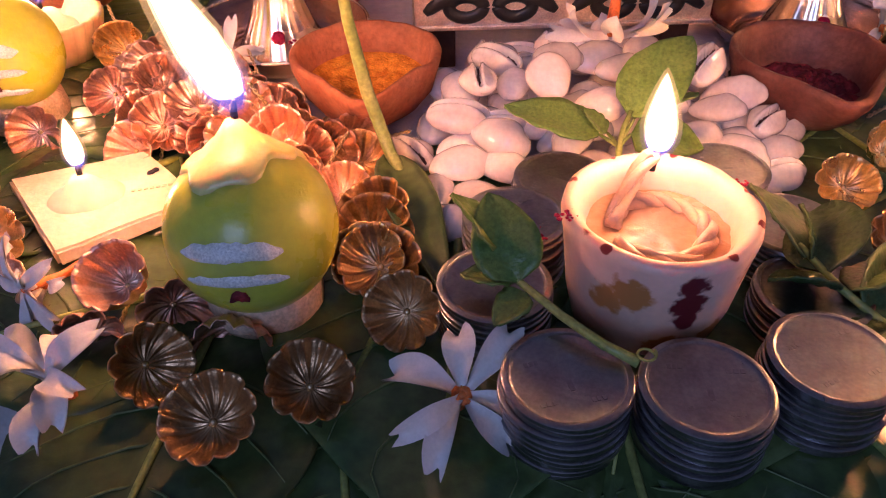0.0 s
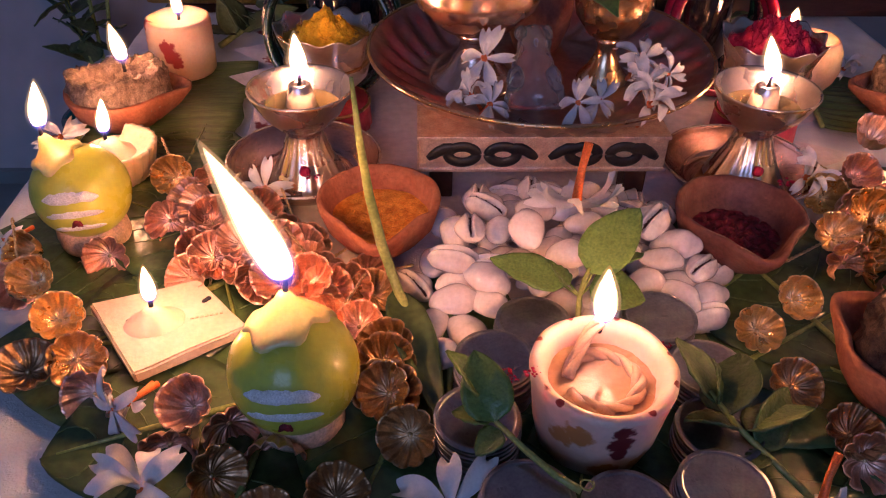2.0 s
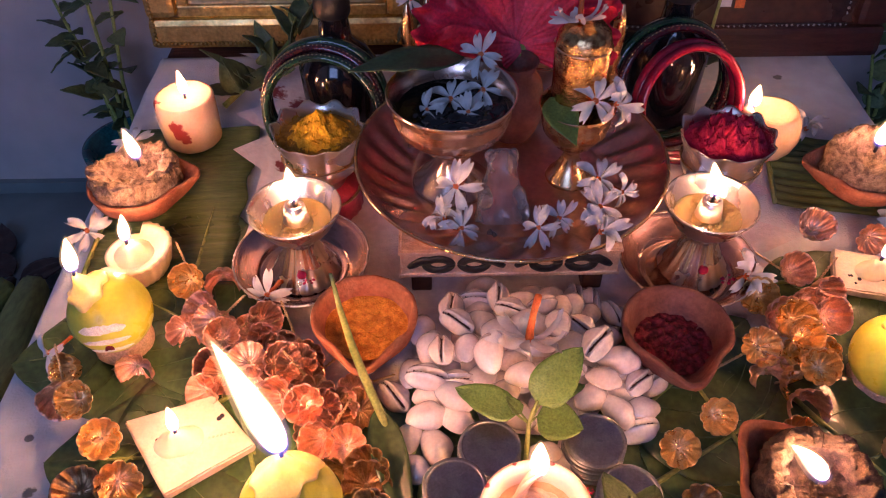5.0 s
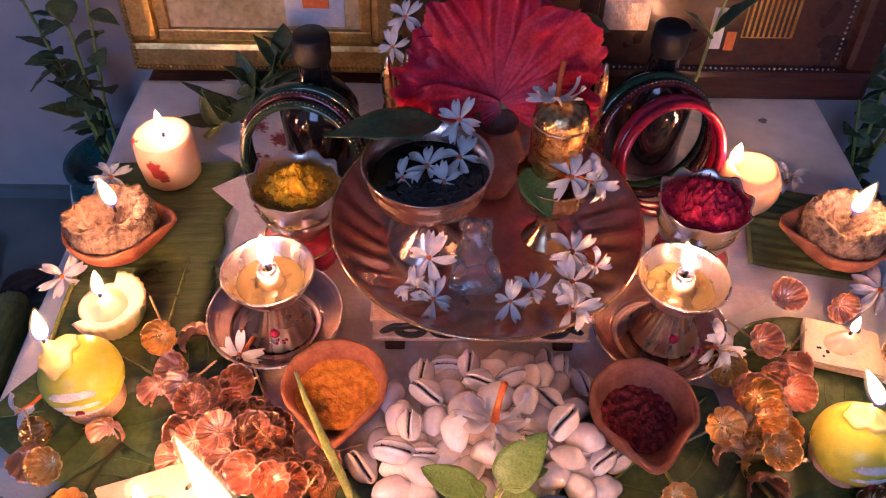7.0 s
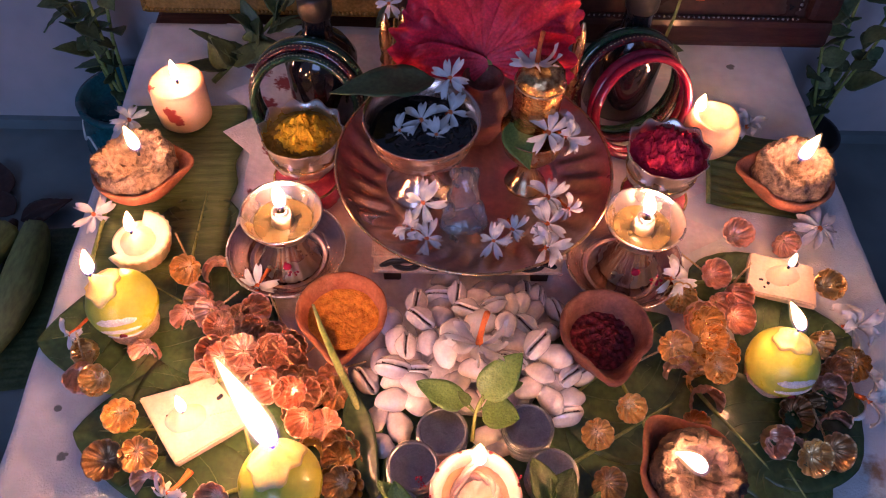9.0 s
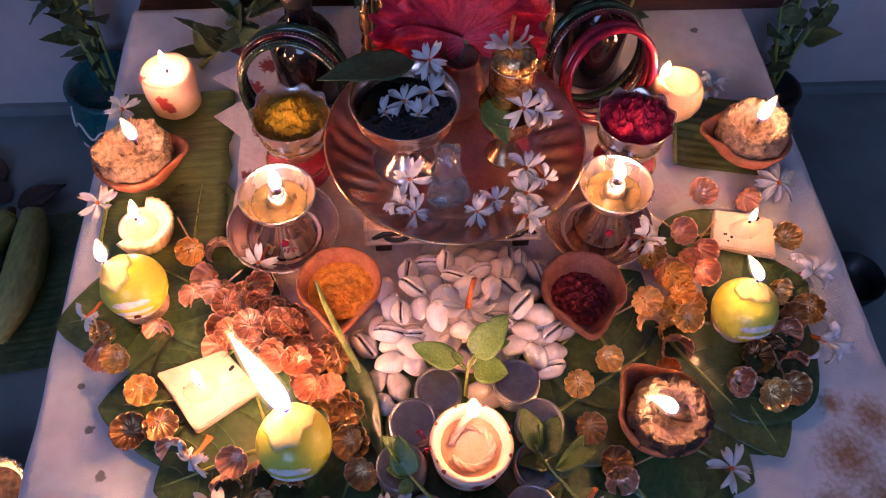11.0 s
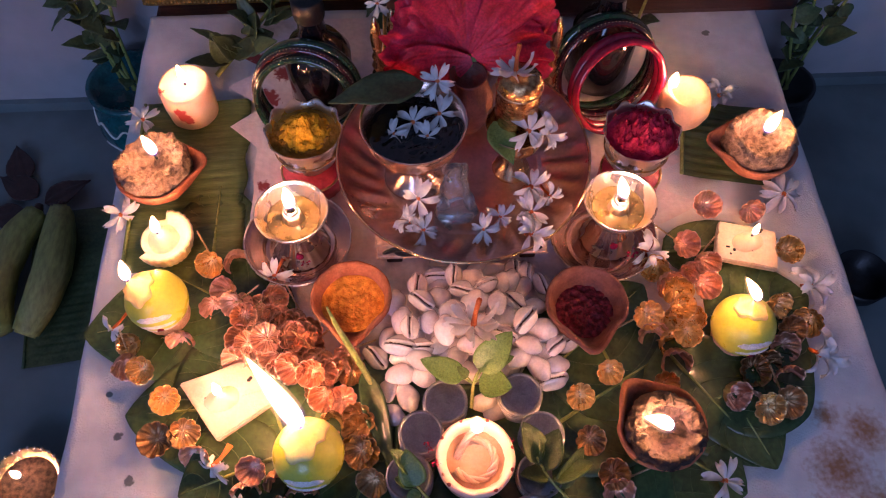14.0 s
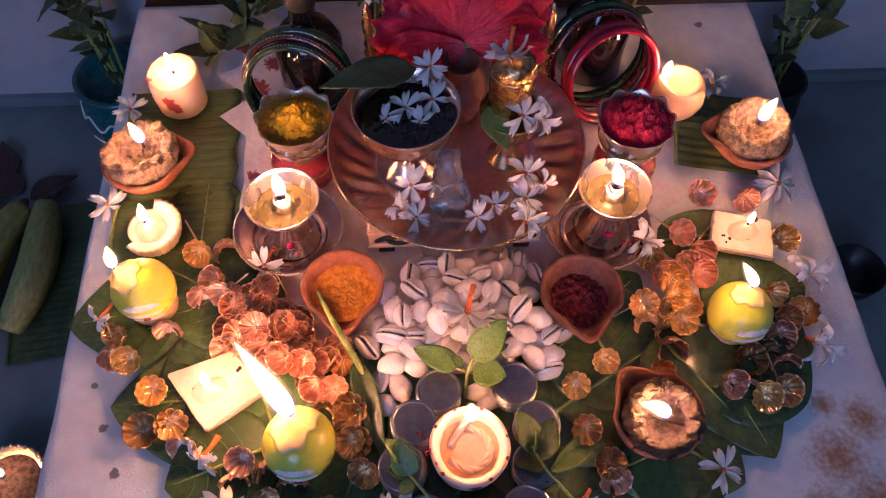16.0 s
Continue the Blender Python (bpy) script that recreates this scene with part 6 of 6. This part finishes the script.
f = thing("picture_frame", "dark wooden picture frame with silver beaded border", "picture frame", (0.07, 0.448, 0.003), 0, tilt=(-8, 0))
W, H = 0.212, 0.26
moulding(W, H, 0.022, 0.014, FRAME_WOOD, f)
part("print", block(0.02, -0.006, 0.02, W - 0.02, -0.001, H - 0.02), PRINT_DARK, f, "dark print under glass", smooth=False)
for x0, z0, x1, z1, tone, words in ((0.026, 0.046, 0.056, 0.09, GOLD_WOOD, "pale gold patch of the print"), (0.097, 0.034, 0.106, 0.062, PETAL, "pale patch of the print"),
                                    (0.1085, 0.033, 0.115, 0.046, CORAL, "coral patch of the print"), (0.118, 0.042, 0.152, 0.09, FRAME_GOLD, "ribbed gold patch of the print")):
    part("print_shape", block(x0, -0.0068, z0, x1, -0.0062, z1, 0.0002), tone, f, words, smooth=False)
for k in range(9):
    part("print_rib", block(0.119 + 0.0036 * k, -0.0074, 0.043, 0.1208 + 0.0036 * k, -0.0069, 0.089), PRINT_DARK, f, smooth=False)
beads([(0.03 + 0.0036 * k, -0.0105, 0.0222) for k in range(44)] + [(W - 0.0285, -0.0105, 0.03 + 0.0036 * k) for k in range(56)], 0.0011, SILVER, f, "row of small silver beads")

# dark foliage garland behind the throne
garland = thing("leaf_garland", "dark bunch of leaves behind the throne", "foliage", (0.019, 0.425, 0.0012))
part("stem", tube([(0, 0, 0), (0, 0.004, 0.06), (0.01, 0.006, 0.14), (-0.01, 0.006, 0.22)], 0.002, 8), STALK, garland)
rnd = random.Random(17)
bm = bmesh.new()
for k in range(90):
    x, z = rnd.uniform(-0.06, 0.06), rnd.uniform(0.02, 0.24)
    a = Vector((x, rnd.uniform(-0.008, 0.012), z))
    b = a + Vector((rnd.uniform(-0.03, 0.03), rnd.uniform(-0.014, 0.008), rnd.uniform(-0.024, 0.03)))
    piece = free_leaf("", "", None, a, b, rnd.uniform(0.012, 0.02), rnd.uniform(-40, 40), 0.2, k, 0.2)
    me = bpy.data.meshes.new("piece")
    piece.to_mesh(me)
    piece.free()
    bm.from_mesh(me)
    bpy.data.meshes.remove(me)
tagged(part("leaves", bm, DARK_LEAF, garland, "many small dark leaves"), kind="stuff")


def potted_plant(x, y, label, pot_mat, stems, leaf_count, seed, decorated, k_pot=1.0):
    t = thing("potted_plant", label, "potted plant", (x, y, FLOOR_Z), 0, "potted plants")
    p = part("pot", lathe([(0, 0), (0.018, 0), (0.02, 0.002), (0.03, 0.022), (0.0325, 0.036), (0.029, 0.054), (0.026, 0.062), (0.0285, 0.067), (0.0285, 0.07), (0.025, 0.07), (0.023, 0.062), (0, 0.06)], 48), pot_mat, t)
    p.scale = (k_pot, k_pot, k_pot)
    if decorated:
        for zc, amp, n in ((0.048, 0.004, 10), (0.03, 0.005, 5)):
            pts = []
            for k in range(97):
                a = 2 * math.pi * k / 96
                z = zc + amp * math.sin(a * n)
                r = np.interp(z, [0.022, 0.036, 0.054, 0.062], [0.03, 0.0325, 0.029, 0.026]) + 0.0003
                pts.append((r * math.cos(a), r * math.sin(a), z))
            part("painted_scroll", tube(pts, 0.0008, 5), PASTE, p, "white painted scroll line")
    rnd = random.Random(seed)
    for k, tip in enumerate(stems):
        tx, ty, tz = tip
        path = [(0.004 * (k - 1), 0, 0.055), (tx * 0.3, ty * 0.3, 0.055 + tz * 0.4), (tx * 0.7, ty * 0.7, 0.055 + tz * 0.75), (tx, ty, 0.055 + tz)]
        s = part("stem", tube(path, [0.0018, 0.0015, 0.0012, 0.0006], 6), STALK, t)
        for q in range(leaf_count):
            u = 0.25 + 0.75 * q / (leaf_count - 1)
            i = min(2, int(u * 3))
            a = Vector(path[i]).lerp(Vector(path[i + 1]), u * 3 - i)
            b = a + Vector((rnd.uniform(-0.026, 0.026), rnd.uniform(-0.018, 0.01), rnd.uniform(-0.016, 0.022)))
            part("leaf", free_leaf("", "", None, a, b, rnd.uniform(0.011, 0.018), rnd.uniform(-35, 35), 0.2, k * 10 + q, 0.25), DARK_LEAF, s)
    return t


potted_plant(-0.263, 0.462, "leafy plant in a teal pot with white scrolls", TEAL, [(-0.035, 0.02, 0.2), (0.0, 0.02, 0.26), (0.025, 0.02, 0.22), (-0.015, 0.005, 0.13)], 13, 3, True, 1.3)
potted_plant(0.32, 0.455, "dark leafy plant in a black pot beside the stool", BLACK_PAINT, [(0.03, 0.02, 0.2), (-0.02, 0.02, 0.22), (0.01, -0.01, 0.15), (-0.045, 0.0, 0.16)], 10, 8, False)
t = thing("thin_plant", "thin pale stem with small leaves before a frame", "twig", (0.157, 0.428, 0.002))
part("stem", tube([(0, 0, 0), (0.003, 0.0, 0.03), (0.004, 0.001, 0.06), (0.008, 0.0, 0.1)], [0.0014, 0.0012, 0.001, 0.0006], 6), STALK, t)
for k, (a, b) in enumerate([((0, 0, 0.002), (0.014, -0.01, 0.012)), ((0, 0, 0.002), (-0.01, -0.012, 0.01)), ((0.004, 0, 0.055), (-0.02, -0.005, 0.075)), ((0.004, 0, 0.06), (0.026, -0.005, 0.085)), ((0.008, 0, 0.1), (0.01, -0.005, 0.13))]):
    part("leaf", free_leaf("", "", None, a, b, 0.014, 0, 0.2, k, 0.2), DARK_LEAF, t)

# ---- on the floor ----
FZ = FLOOR_Z
strip = banana_strip(-0.305, 0.315, 8, 0.15, 0.1, "dark banana leaf strip on the floor", DARK_LEAF)
strip.location.z = FZ + 0.001
for pts in ([(-0.336, 0.378, 0.016), (-0.331, 0.35, 0.02), (-0.329, 0.315, 0.021), (-0.333, 0.285, 0.02), (-0.343, 0.258, 0.014)],
            [(-0.356, 0.376, 0.016), (-0.367, 0.348, 0.02), (-0.374, 0.315, 0.021), (-0.371, 0.285, 0.02), (-0.362, 0.26, 0.014)]):
    t = thing("plantain", "pale green ribbed plantain lying on the floor", "plantain", (0, 0, FZ + 0.003), 0, "pair of plantains")
    fine = []
    for k in range(len(pts) - 1):
        fine += [Vector(pts[k]).lerp(Vector(pts[k + 1]), q / 4) for q in range(4)]
    fine.append(Vector(pts[-1]))
    n = len(fine)
    radii = [0.004 + 0.0135 * math.sin(math.pi * min(1, 0.12 + 0.8 * k / n)) ** 0.6 for k in range(n)]
    bm = tube(fine, radii, 5)
    bmesh.ops.bevel(bm, geom=[e for e in bm.edges], offset=0.002, segments=2, affect="EDGES")
    part("skin", bm, GOURD, t)
    part("stem_end", tube([pts[0], (pts[0][0], pts[0][1] + 0.008, pts[0][2])], [0.005, 0.0035], 8), DARK_WOOD, t, "dark cut stem end")
c = new("coin", coin_mesh)
c.location = (-0.283, 0.283, FZ + 0.0042)
tagged(c, "steel coin lying on the floor leaf", "coin")
for k, (x, y, a) in enumerate([(-0.37, 0.405, 60), (-0.375, 0.385, 100), (-0.385, 0.42, 20), (-0.36, 0.395, -60), (-0.252, 0.178, 150)]):
    ob = part("dry_leaf", leaf_mesh(0.045, 0.024, seed=k, curl=0.2), FRAME_WOOD)
    ob.matrix_world = pose(x, y, FZ + 0.002 + 0.001 * k, 0, 0, a)
    tagged(ob, "dark dried leaf on the marble floor", "leaf", "dry floor leaves")
t = thing("floor_lamp", "small brass lamp with beaded rim burning on the floor", "oil lamp", (-0.315, 0.137, FZ))
part("bowl", lathe([(0, 0), (0.016, 0), (0.026, 0.012), (0.0275, 0.018), (0.026, 0.018), (0.02, 0.009), (0, 0.006)], 40), GOLD_BRASS, t)
beads([(0.0268 * math.cos(k * 0.2094), 0.0268 * math.sin(k * 0.2094), 0.0188) for k in range(30)], 0.0016, SILVER, t, "ring of pale beads")
part("oil", lathe([(0.022, 0.012), (0, 0.012)], 30), DUNG_DARK, t, "dark matte lamp oil")
burning(t, (-0.006, 0.006, 0.014), 0.015, (0, 0), 0.004)
t = thing("black_bowl", "round black bowl on the floor beside the stool", "bowl", (0.359, 0.279, FZ))
part("body", lathe([(0, 0), (0.016, 0), (0.022, 0.01), (0.0245, 0.026), (0.0235, 0.026), (0.02, 0.01), (0, 0.004)], 40), BLACK_PAINT, t)

# ---- specks of kumkum ----
rnd = random.Random(31)
for x, y, z, r in [(-0.0135, 0.1075, 0.0197, 0.0016), (-0.084, 0.223, 0.0155, 0.002), (0.119, 0.223, 0.012, 0.003), (-0.009, 0.094, 0.034, 0.0018), (-0.0125, 0.1045, 0.0197, 0.0012), (0.03, 0.104, 0.0335, 0.0012)]:
    bm = bmesh.new()
    for k in range(14):
        d, g = r * 1.5 * math.sqrt(rnd.random()), rnd.uniform(0, 6.28)
        made = bmesh.ops.create_icosphere(bm, subdivisions=1, radius=r * rnd.uniform(0.12, 0.38))["verts"]
        for v in made:
            v.co = Vector((v.co.x * rnd.uniform(0.8, 1.3) + d * math.cos(g), v.co.y + d * math.sin(g) * 0.8, v.co.z * 0.6 + 0.0002))
    ob = part("kumkum_crumb", bm, KUMKUM, smooth=False)
    ob.location = (x, y, z)
    tagged(ob, "crumb of crimson kumkum", "crumb", "kumkum crumbs")
